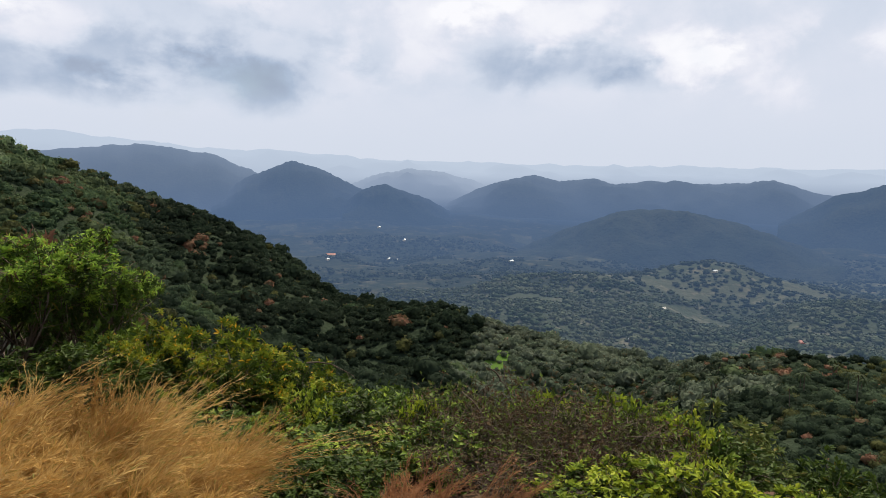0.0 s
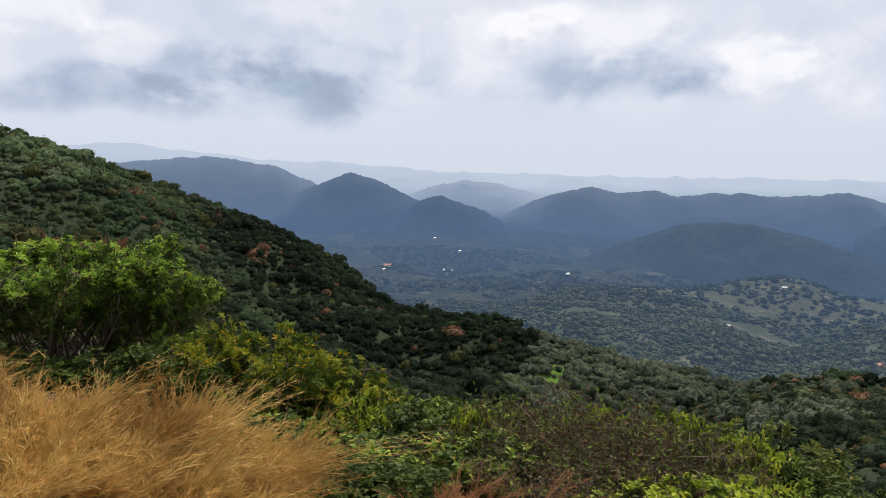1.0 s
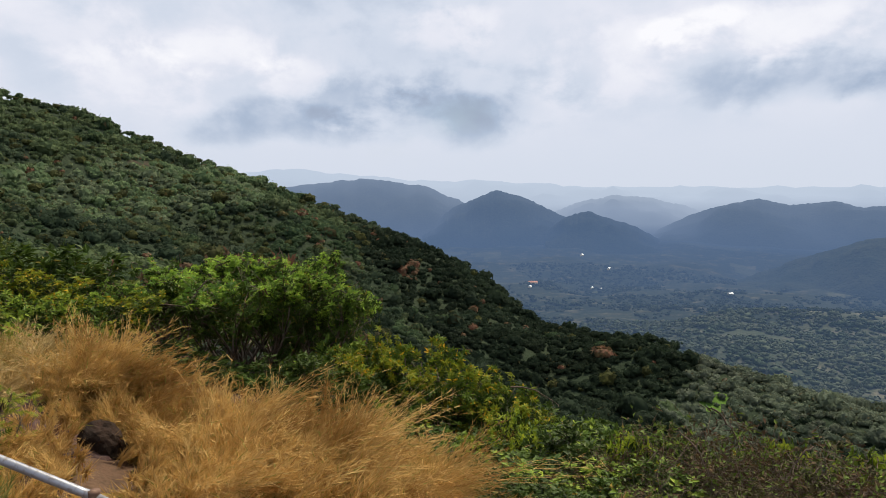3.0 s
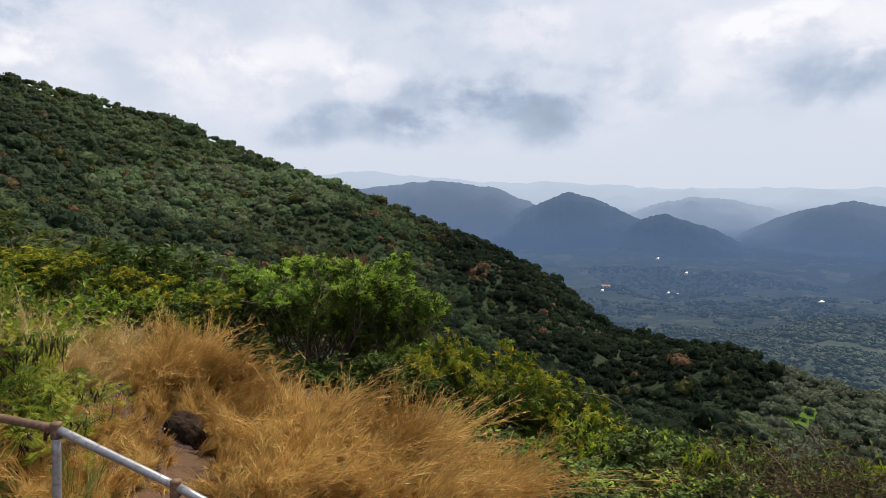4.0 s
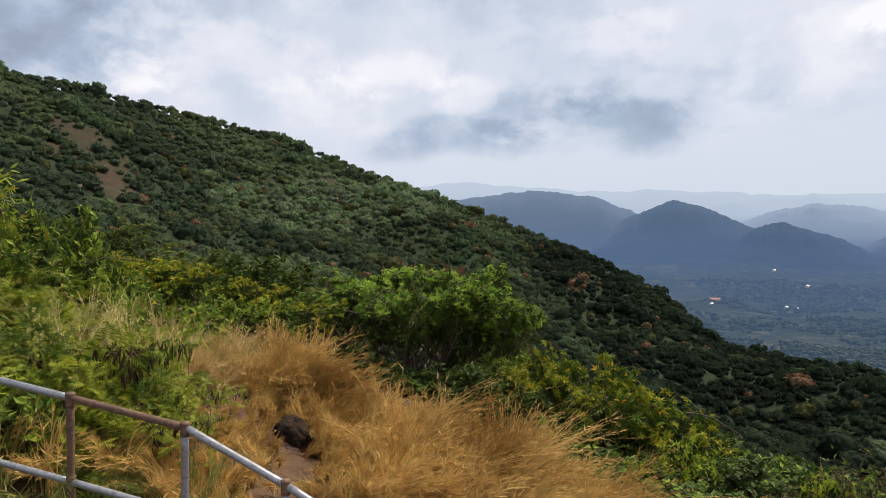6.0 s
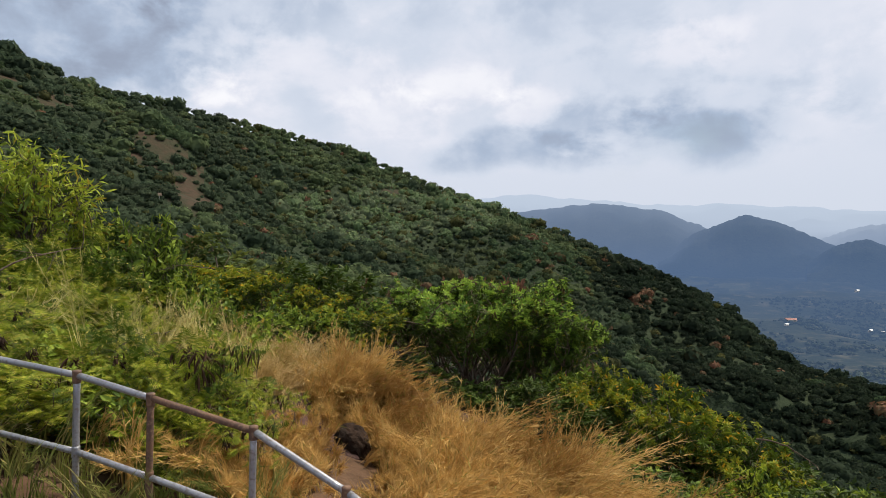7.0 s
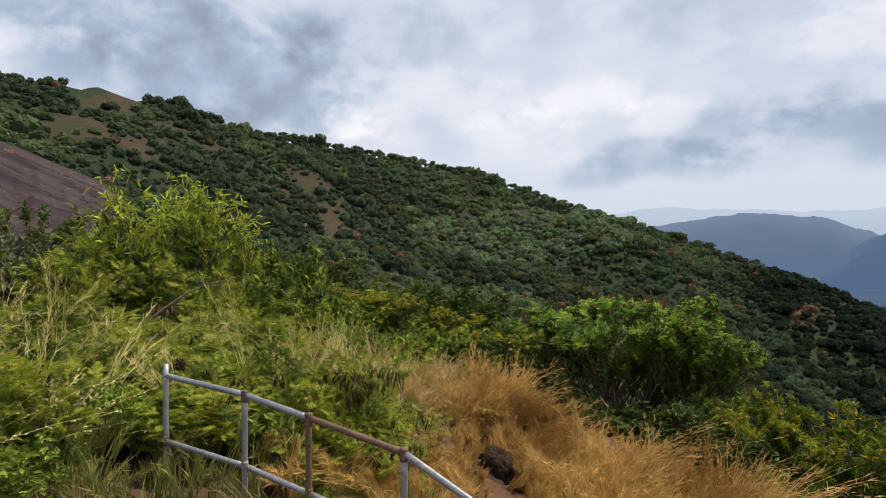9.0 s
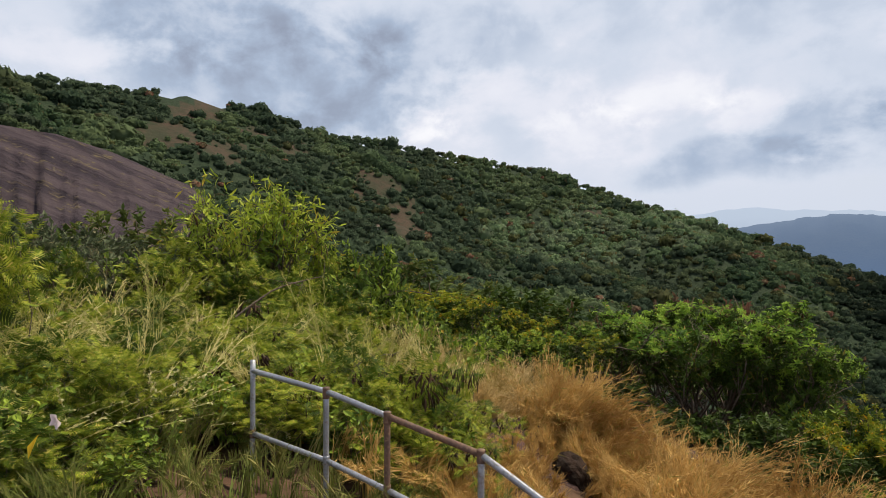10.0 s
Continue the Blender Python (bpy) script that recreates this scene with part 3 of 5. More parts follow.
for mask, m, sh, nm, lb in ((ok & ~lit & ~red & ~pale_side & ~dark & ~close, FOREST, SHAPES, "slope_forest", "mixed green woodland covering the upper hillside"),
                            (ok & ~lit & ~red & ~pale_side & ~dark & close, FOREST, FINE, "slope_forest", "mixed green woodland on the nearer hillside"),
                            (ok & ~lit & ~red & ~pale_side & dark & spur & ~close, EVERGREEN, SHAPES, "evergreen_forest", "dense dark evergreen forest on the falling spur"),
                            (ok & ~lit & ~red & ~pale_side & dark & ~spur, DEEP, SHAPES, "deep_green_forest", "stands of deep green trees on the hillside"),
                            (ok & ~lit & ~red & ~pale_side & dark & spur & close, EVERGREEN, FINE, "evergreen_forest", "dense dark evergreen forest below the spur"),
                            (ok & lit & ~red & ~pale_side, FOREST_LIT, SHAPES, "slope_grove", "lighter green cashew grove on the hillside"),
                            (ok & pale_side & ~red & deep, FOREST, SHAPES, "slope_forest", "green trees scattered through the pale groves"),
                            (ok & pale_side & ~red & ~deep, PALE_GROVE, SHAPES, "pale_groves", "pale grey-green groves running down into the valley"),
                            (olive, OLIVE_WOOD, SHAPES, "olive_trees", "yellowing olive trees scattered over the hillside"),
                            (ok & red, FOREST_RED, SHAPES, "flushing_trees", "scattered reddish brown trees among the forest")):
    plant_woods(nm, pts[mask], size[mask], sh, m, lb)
a, r = spots(rng, 4200, -44, -9, 150, 345)
x, y, z = -r * np.sin(np.radians(a)), r * np.cos(np.radians(a)), land(a, r)
size = np.clip(1.55 * np.exp(0.42 * rng.normal(size=len(a))), 0.7, 3.8)
kind = grain(x, y, 26, 81) + 0.6 * grain(x, y, 9, 82) + 0.5 * rng.normal(size=len(a))
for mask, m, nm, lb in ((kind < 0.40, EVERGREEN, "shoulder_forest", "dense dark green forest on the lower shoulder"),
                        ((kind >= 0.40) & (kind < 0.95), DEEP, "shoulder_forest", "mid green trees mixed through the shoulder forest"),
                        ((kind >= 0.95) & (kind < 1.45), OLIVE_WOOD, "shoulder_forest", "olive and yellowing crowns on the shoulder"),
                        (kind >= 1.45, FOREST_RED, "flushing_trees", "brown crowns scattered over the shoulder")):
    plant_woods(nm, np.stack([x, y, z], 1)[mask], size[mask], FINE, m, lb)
for n, r0, r1, mat, name, least, mean, label in (
        (10500, 370, 900, LIT_GROVES, "light_groves", -0.85, 3.4, "light grey-green groves covering the nearer valley slopes"),
        (8000, 900, 1750, GROVES, "valley_groves", -0.2, 3.6, "dark groves and scrub scattered over the valley")):
    a, r = spots(rng, n, -44, 13, r0, r1)
    x, y, z = -r * np.sin(np.radians(a)), r * np.cos(np.radians(a)), EYE + valley(a, r)
    keep = (grain(x, y, 110, 31) + 0.6 * grain(x, y, 45, 32)) > least
    plant_woods(name, np.stack([x, y, z], 1)[keep], np.clip(mean * np.exp(0.38 * rng.normal(size=len(a))), 1.6, 8.0)[keep], SMALL, mat, label, tall=0.75)

# ---- plants close by ----


def unit(v):
    return v / np.maximum(np.linalg.norm(v, axis=-1, keepdims=True), 1e-9)


def tubes(paths, sides=5):
    """One mesh's arrays from many (points, radius at foot, radius at tip)."""
    vs, fs, base = [], [], 0
    ring = np.linspace(0, 2 * np.pi, sides, endpoint=False)
    for pts, r0, r1 in paths:
        pts = np.asarray(pts, float)
        d = unit(np.gradient(pts, axis=0))
        ref = np.where(np.abs(d[:, 2:3]) > 0.9, np.array([[1.0, 0, 0]]), np.array([[0, 0, 1.0]]))
        u = unit(np.cross(d, ref))
        w = np.cross(d, u)
        rad = np.linspace(r0, r1, len(pts))[:, None, None]
        v = pts[:, None, :] + rad * (u[:, None, :] * np.cos(ring)[None, :, None] + w[:, None, :] * np.sin(ring)[None, :, None])
        n = len(pts)
        i = np.arange(n - 1)[:, None] * sides
        j, k = np.arange(sides)[None, :], (np.arange(sides) + 1)[None, :] % sides
        fs.append(np.stack([i + j, i + k, i + k + sides, i + j + sides], -1).reshape(-1, 4) + base)
        vs.append(v.reshape(-1, 3))
        base += n * sides
    return np.vstack(vs), np.vstack(fs)


def leaf_oval(w=0.45):
    return np.array([(0, 0, 0), (w / 2, 0.45, 0.07), (0, 1, -0.1), (-w / 2, 0.45, 0.07)]), np.array([(0, 1, 2), (0, 2, 3)])


def leaf_long(w=0.22):
    v = np.array([(0, 0, 0), (w / 2, 0.35, 0.03), (w * 0.35, 0.7, -0.06), (0, 1, -0.2), (-w * 0.35, 0.7, -0.06), (-w / 2, 0.35, 0.03)])
    return v, np.array([(0, 1, 5), (1, 2, 4), (1, 4, 5), (2, 3, 4)])


def leaf_palmate(k=5, w=0.34):
    v, f = leaf_oval(w)
    vs, fs = [], []
    for i in range(k):
        t = radians(-100 + 200 * i / (k - 1))
        c, s = math.cos(t), math.sin(t)
        q = v * (1.0 - 0.25 * abs(i - (k - 1) / 2) / (k / 2))
        vs.append(np.stack([q[:, 0] * c + q[:, 1] * s, q[:, 1] * c - q[:, 0] * s + 0.1, q[:, 2] - 0.12 * q[:, 1]], 1))
        fs.append(f + 4 * i)
    return np.vstack(vs), np.vstack(fs)


def leaf_frond(k=7, spread=0.36):
    """A feathery leaf: a rib with pairs of narrow pinnae."""
    vs, fs = [(-0.008, 0, 0), (0.008, 0, 0), (0, 1, -0.18)], [(0, 1, 2)]
    for i in range(k):
        y = 0.14 + 0.82 * i / k
        reach = spread * math.sin(math.pi * (0.18 + 0.78 * i / k))
        for s in (-1, 1):
            b = len(vs)
            z = -0.18 * y * y
            vs += [(0, y - 0.035, z), (0, y + 0.055, z), (s * reach, y + 0.12, z - 0.06)]
            fs += [(b, b + 1, b + 2)]
    return np.array(vs, float), np.array(fs)


def leaves_mesh(name, rng, where, heading, shape, length, mat, up=0.75, vary=0.35):
    """Leaves of one shape at many points; each keeps to its heading, faces mostly up."""
    tv, tf = shape
    n = len(where)
    y = unit(heading)
    z = unit(np.array([0, 0, up]) + rng.normal(size=(n, 3)) * 0.45)
    x = unit(np.cross(y, z))
    z = np.cross(x, y)
    s = length * rng.uniform(1 - vary, 1 + vary, n)
    basis = np.stack([x, y, z], 1) * s[:, None, None]
    v = where[:, None, :] + np.einsum("kj,njc->nkc", tv, basis)
    f = (tf[None] + (np.arange(n) * len(tv))[:, None, None]).reshape(-1, 3)
    return quick_mesh(name, v.reshape(-1, 3), f, [mat])


def crown_skeleton(rng, height, width, clear, lobes, twigs, flat=0.5, lean=(0, 0), thick=0.05, low=-0.22):
    """Limbs to a few lobes, twigs within them. Gives wood paths and the twigs' outer halves."""
    wood, outer = [], []
    mid = clear + (height - clear) * 0.5
    for i in range(lobes):
        t = 6.283 * (i + rng.uniform(-0.3, 0.3)) / lobes
        d = width * 0.5 * math.sqrt(rng.uniform(0.02, 0.72))
        c = np.array([d * math.cos(t) + lean[0], d * math.sin(t) + lean[1], mid + (height - clear) * rng.uniform(low, 0.30)])
        b = np.array([rng.normal() * 0.06 * width, rng.normal() * 0.06 * width, 0.0])
        s = np.linspace(0, 1, 7)[:, None]
        bend = rng.normal(size=3) * 0.10 * width
        limb = b * (1 - s) + c * s + bend * np.sin(np.pi * s) * np.array([1, 1, 0.3])
        wood.append((limb, thick, thick * 0.3))
        reach = 0.62 / math.sqrt(lobes) * rng.uniform(0.75, 1.3)
        rad = np.array([width * reach, width * reach, max((height - clear) * flat * 0.6, 0.12)])
        for _ in range(twigs // lobes):
            q = unit(rng.normal(size=3)) * rng.uniform(0.35, 1.0)
            tip = c + q * rad
            tip[2] = min(max(tip[2], 0.04), height)
            k = rng.integers(3, 7)
            root = limb[k]
            s2 = np.linspace(0, 1, 5)[:, None]
            tw = root * (1 - s2) + tip * s2 + rng.normal(size=3) * 0.05 * width * np.sin(np.pi * s2)
            wood.append((tw[::2], thick * 0.28, thick * 0.08))
            outer.append(tw)
    return wood, outer


def leaf_places(rng, outer, per, start=0.35, droop=0.25, scatter=0.7):
    o = np.array(outer)
    n = len(o)
    s = rng.uniform(start, 1.0, (n, per)) * 3.999
    i = s.astype(int)
    fr = (s - i)[..., None]
    rows = np.arange(n)[:, None]
    p = o[rows, i] * (1 - fr) + o[rows, i + 1] * fr
    along = unit(o[:, -1] - o[:, 1])[:, None, :] + rng.normal(size=(n, per, 3)) * scatter
    along[..., 2] -= droop
    return p.reshape(-1, 3), along.reshape(-1, 3)


def pod_mesh(mat, length, flat=0.35):
    """One hanging pod or curled leaf: a flattened, slightly bent spindle."""
    q = np.linspace(0, 1, 6)
    line = np.stack([0.10 * np.sin(q * 2.2), q * 0, -q], 1) * length
    ring = np.linspace(0, 2 * np.pi, 5)[:4]
    w = (np.sin(np.pi * np.clip(q * 0.94 + 0.03, 0, 1)) ** 0.6 * 0.085 * length)[:, None]
    v = np.stack([line[:, 0:1] + w * np.cos(ring), line[:, 1:2] + w * np.sin(ring) * flat, np.repeat(line[:, 2:3], 4, 1)], -1)
    k, m = np.arange(5)[:, None] * 4, np.arange(4)[None]
    f = np.stack([k + m, k + (m + 1) % 4, k + 4 + (m + 1) % 4, k + 4 + m], -1).reshape(-1, 4)
    return quick_mesh("pod", v.reshape(-1, 3), f, [mat], smooth=True)


def shrub(name, seed, height, width, clear, lobes, twigs, per, shape, length, mat, label, category="shrub", wood_mat=None, flat=0.5, droop=0.25,
          up=0.75, thick=0.03, start=0.35, extra=None, bare=1, low=-0.22, inner=0.0):
    """A plant made once at the origin: wood and foliage under one empty; inner adds darker leaves that paint shade into
    the crown, extra hangs a few single pieces in it.
    """
    rg = np.random.default_rng(seed)
    ob = thing(name, (0, 0, 0), label, category)
    wood, outer = crown_skeleton(rg, height, width, clear, lobes, twigs, flat, thick=thick, low=low)
    wood = [w for i, w in enumerate(wood) if len(w[0]) > 3 or i % bare == 0]
    part("trunk", quick_mesh("trunk", *tubes(wood, 3), [wood_mat or BARK], smooth=True), ob)
    p, d = leaf_places(rg, outer, per, start, droop)
    tagged(part("foliage", leaves_mesh("foliage", rg, p, d, shape, length, mat, up), ob), kind="stuff")
    # dark green inner leaves put the crown's shade into the colour
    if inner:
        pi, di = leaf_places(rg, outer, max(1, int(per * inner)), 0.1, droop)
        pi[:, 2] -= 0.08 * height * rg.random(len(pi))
        tagged(part("inner_foliage", leaves_mesh("inner_foliage", rg, pi, di, shape, length * 1.25, DARKGREEN, 0.2), ob, "inner leaves coloured darker as crown shade"), kind="stuff")
    if extra:
        nm, ln, mt, count, bunch, lb = extra
        me = pod_mesh(mt, ln)
        high = p[(p[:, 2] > np.quantile(p[:, 2], 0.55)) & (np.hypot(p[:, 0], p[:, 1]) > 0.22 * width)]
        for k in range(count):
            if k % bunch == 0:
                hub = high[rg.integers(len(high))]
            one = part(nm, me, ob, lb)
            one.location = hub + rg.normal(size=3) * np.array([0.05, 0.05, 0.03])
            one.rotation_euler = (rg.normal() * 0.30, rg.normal() * 0.30, rg.uniform(0, 6.28))
            one.scale = [rg.uniform(0.75, 1.2)] * 3
    return ob


placed = set()


def stand(ob, az, r, scale=1.0, spin=0.0, sink=0.0, label="", tall=None):
    """Put a plant at a bearing and distance: the first time itself, then copies."""
    p = at(az, r, -sink)
    if ob.name in placed:
        ob = copy_thing(ob, Matrix.Translation(p) @ pose(0, 0, 0, 0, 0, spin))
    else:
        placed.add(ob.name)
        ob.matrix_basis = Matrix.Translation(p) @ pose(0, 0, 0, 0, 0, spin)
    ob.scale = (scale, scale, scale if tall is None else tall)
    ob["group"] = "hillside " + ob["category"] + "s"
    if label:
        ob["label"] = label
    return ob


def fit_tall(az, r, top_el, own):
    """Scale that brings a plant's top to that height in degrees."""
    return (seen_height(r, top_el) - float(land(az, r))) / own


OVAL, LONG, PALM, FROND = leaf_oval(), leaf_long(), leaf_palmate(), leaf_frond()

# the flat-crowned green tree behind the grass
tree_a = shrub("spreading_tree", 11, 5.0, 7.2, 2.5, 26, 390, 7, PALM, 0.17, TREELEAF, "spreading green tree with fresh leaves and pale dead twigs", "tree", wood_mat=TWIG, flat=0.20, droop=0.05, thick=0.05, start=0.74, low=-0.02, up=1.3,
               inner=0.9, extra=("withered_leaf", 0.30, BROWNLEAF, 50, 5, "withered brown leaf"))
stand(tree_a, 37.0, 22, 1.0, 20, tall=fit_tall(37.0, 22, -5.6, 5.0))
stand(tree_a, 31.5, 22.5, 0.72, 140, tall=fit_tall(31.5, 22.5, -8.4, 5.0))
stand(tree_a, 44.5, 24, 0.62, 250, tall=fit_tall(44.5, 24, -7.2, 5.0), label="spreading green tree standing among the hillside scrub")

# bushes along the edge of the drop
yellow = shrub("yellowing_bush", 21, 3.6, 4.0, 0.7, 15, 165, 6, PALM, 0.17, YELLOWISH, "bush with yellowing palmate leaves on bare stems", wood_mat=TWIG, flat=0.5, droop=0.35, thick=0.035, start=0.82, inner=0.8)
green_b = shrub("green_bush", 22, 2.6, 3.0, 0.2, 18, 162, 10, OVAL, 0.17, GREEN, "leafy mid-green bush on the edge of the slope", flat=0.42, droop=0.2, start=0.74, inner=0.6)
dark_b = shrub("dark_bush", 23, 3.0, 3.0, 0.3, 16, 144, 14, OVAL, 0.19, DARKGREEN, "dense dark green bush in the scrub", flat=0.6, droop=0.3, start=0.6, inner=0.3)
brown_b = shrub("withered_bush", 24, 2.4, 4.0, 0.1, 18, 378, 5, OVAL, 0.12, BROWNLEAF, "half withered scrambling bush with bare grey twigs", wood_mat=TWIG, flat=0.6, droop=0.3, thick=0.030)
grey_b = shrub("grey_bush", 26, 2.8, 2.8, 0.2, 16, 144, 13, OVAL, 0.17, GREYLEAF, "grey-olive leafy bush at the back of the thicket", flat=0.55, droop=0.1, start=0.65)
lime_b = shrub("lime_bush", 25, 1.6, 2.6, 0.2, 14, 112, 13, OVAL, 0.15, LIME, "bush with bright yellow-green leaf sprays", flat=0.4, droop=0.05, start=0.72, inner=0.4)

for az, r, el, w in ((20.5, 18, -14.4, 1.05), (14.5, 17.5, -17.8, 0.9), (26.0, 18.5, -13.6, 0.8)):
    stand(yellow, az, r, w, az * 31, tall=fit_tall(az, r, el, 3.6))
for az, r, el, w in ((29.5, 19, -13.2, 1.1), (24.0, 16.0, -19.0, 0.8), (17.5, 15.5, -22.0, 0.9), (11.0, 15.5, -20.8, 1.0), (6.5, 14.5, -22.6, 1.1), (2.0, 14, -21.6, 1.0), (-2.0, 14.5, -21.4, 0.8),
                      (-10.0, 16.5, -20.9, 0.9), (-15.0, 16, -21.2, 0.9), (-20.0, 16, -20.9, 1.0), (-23.5, 15.5, -21.8, 0.9), (21.0, 13.5, -22.5, 0.8), (13.0, 12.5, -25.0, 0.9), (5.0, 11.5, -25.5, 0.9), (9.5, 11.5, -25.5, 0.9), (1.0, 11.5, -24.5, 0.9), (7.5, 13.0, -22.8, 1.0), (4.0, 16.5, -21.0, 1.1), (12.0, 9.0, -27.0, 0.6), (9.0, 9.2, -27.6, 0.6), (15.0, 10.0, -25.6, 0.6)):
    kind = dark_b if az < 20 and int(az * 2) % 3 == 0 else green_b
    stand(kind, az, r, w, az * 53, tall=fit_tall(az, r, el, 3.0 if kind is dark_b else 2.6))
for az, r, el, w in ((31.5, 17, -15.5, 1.0), (27.5, 16.5, -17.5, 0.9), (22.5, 20, -16.5, 1.2), (17.0, 20, -18.0, 1.2), (12.5, 19, -19.3, 1.1), (8.5, 19, -20.6, 1.2), (34.5, 17.5, -15.0, 1.0), (19.0, 14.5, -22.5, 0.9),
                      (15.5, 13.5, -24.5, 0.9), (9.0, 13, -25.0, 0.9), (-26.0, 15, -24.0, 1.0), (38.0, 18.0, -15.5, 0.9), (41.5, 18.5, -14.5, 0.9), (45.0, 19, -12.8, 0.9)):
    stand(dark_b, az, r, w, az * 71, tall=fit_tall(az, r, el, 3.0))
for az, r, el, w in ((-7.0, 13.0, -20.0, 1.15), (-14.0, 13.3, -20.2, 1.1), (-11.0, 12.2, -21.6, 1.0), (-16.5, 12.0, -22.6, 0.9), (-1.0, 12.5, -22.0, 0.8), (-18.5, 12.5, -22.5, 0.9), (-10.5, 11.5, -23.5, 0.9), (-4.0, 11.0, -25.0, 0.8), (3.5, 12.0, -24.0, 0.6)):
    stand(brown_b, az, r, w, az * 37, tall=fit_tall(az, r, el, 2.4))
for az, r, el, w in ((-19.5, 10.5, -26.2, 0.9), (-25.0, 10.2, -25.0, 0.95), (-31.5, 10.5, -25.6, 0.8), (-14.0, 10.0, -27.6, 0.8), (-35.5, 10.5, -28.0, 0.8)):
    stand(lime_b, az, r, w, az * 43, tall=fit_tall(az, r, el, 1.6))

for az, r, el, w in ((12.0, 15.0, -20.8, 0.9), (2.0, 13.2, -21.6, 0.6), (-10.5, 14.4, -20.5, 0.6), (-17.0, 14.0, -20.7, 0.8), (-21.5, 14.0, -21.2, 0.9), (17.5, 14.0, -22.6, 0.7)):
    stand(lime_b, az, r, w, az * 29, tall=fit_tall(az, r, el, 1.6))

# middle distance below the slope
rgm = np.random.default_rng(5)
mid_kinds = (shrub("hillside_tree", 31, 6.0, 6.0, 1.2, 16, 112, 12, OVAL, 0.46, DARKGREEN, "dark green tree on the slope below", "tree", flat=0.5, thick=0.09, bare=6, start=0.6),
             shrub("olive_tree", 32, 6.0, 6.5, 1.0, 16, 112, 12, OVAL, 0.46, leafy("olive green leaves", (0.10, 0.14, 0.03), (0.17, 0.19, 0.045), (0.07, 0.10, 0.025), 0.3, 0.3, 0.6, (0.24, 0.2, 0.06), 0.93, 0.1), "olive green tree on the slope below", "tree", flat=0.5, thick=0.09, bare=6, start=0.6),
             shrub("reddish_tree", 33, 5.0, 6.0, 1.0, 16, 112, 12, OVAL, 0.42, FOREST_RED, "tree with reddish brown flushing leaves", "tree", flat=0.45, thick=0.08, bare=6, start=0.6))
for az in np.arange(-40, 98, 2.4):
    for r0, dr, drop in ((30, 11, 2.6), (48, 18, 1.2), (80, 26, 0.3), (122, 40, 0.0)):
        r = r0 + dr * rgm.random()
        top = table(az, (-40, -27), (-10, -26), (5, -24), (14, -19.5), (25, -14.5), (30, -9.5), (36, -7.0), (50, -6.3), (60, -4.5), (68, -2.0), (78, 1.0), (98, 3.0)) - drop + rgm.uniform(-0.9, 0.5) - (0 if r0 < 100 else 1.5)
        a1 = az + rgm.uniform(-0.9, 0.9)
        tall = seen_height(r, top) - float(land(a1, r))
        if tall < 2.0:
            tall = rgm.uniform(2.5, 4.5)
        tall = min(tall, 8.0)
        k = 2 if (29 < az < 40 or 46 < az < 54) and r0 in (48, 80) and rgm.random() < 0.55 else int(rgm.random() < (0.8 if az > 40 else 0.4))
        stand(mid_kinds[k], a1, r, rgm.uniform(0.65, 1.05), rgm.uniform(0, 360), tall=tall / (5.0 if k == 2 else 6.0))

for az, r, el, w in ((32.5, 44, -5.0, 0.9), (35.2, 46, -4.2, 1.0), (37.6, 45, -4.7, 0.9), (49.5, 60, -5.2, 0.9), (52.5, 58, -5.2, 0.8), (45.0, 62, -5.8, 0.7), (55.5, 66, -5.3, 0.6)):
    stand(mid_kinds[2], az, r, w, az * 17, tall=min(fit_tall(az, r, el, 5.0), 1.9))

# shrubs beside the railing
feather = shrub("feathery_shrub", 41, 1.9, 1.7, 0.15, 9, 84, 11, FROND, 0.17, FEATHER, "feathery green legume shrub in the thicket", flat=0.6, droop=0.25, thick=0.012, start=0.6, inner=0.15)
podded = shrub("podded_shrub", 42, 1.7, 1.6, 0.2, 6, 70, 3, FROND, 0.18, FEATHER, "thin legume shrub hung with dark dry seed pods", flat=0.6, droop=0.3, thick=0.011, start=0.4,
               extra=("pod", 0.20, POD, 42, 7, "dark dry seed pod"))
broad = shrub("broadleaf_shrub", 43, 1.5, 1.3, 0.1, 8, 60, 11, OVAL, 0.11, GREEN, "broad-leaved green shrub in the thicket", flat=0.65, droop=0.2, thick=0.012)


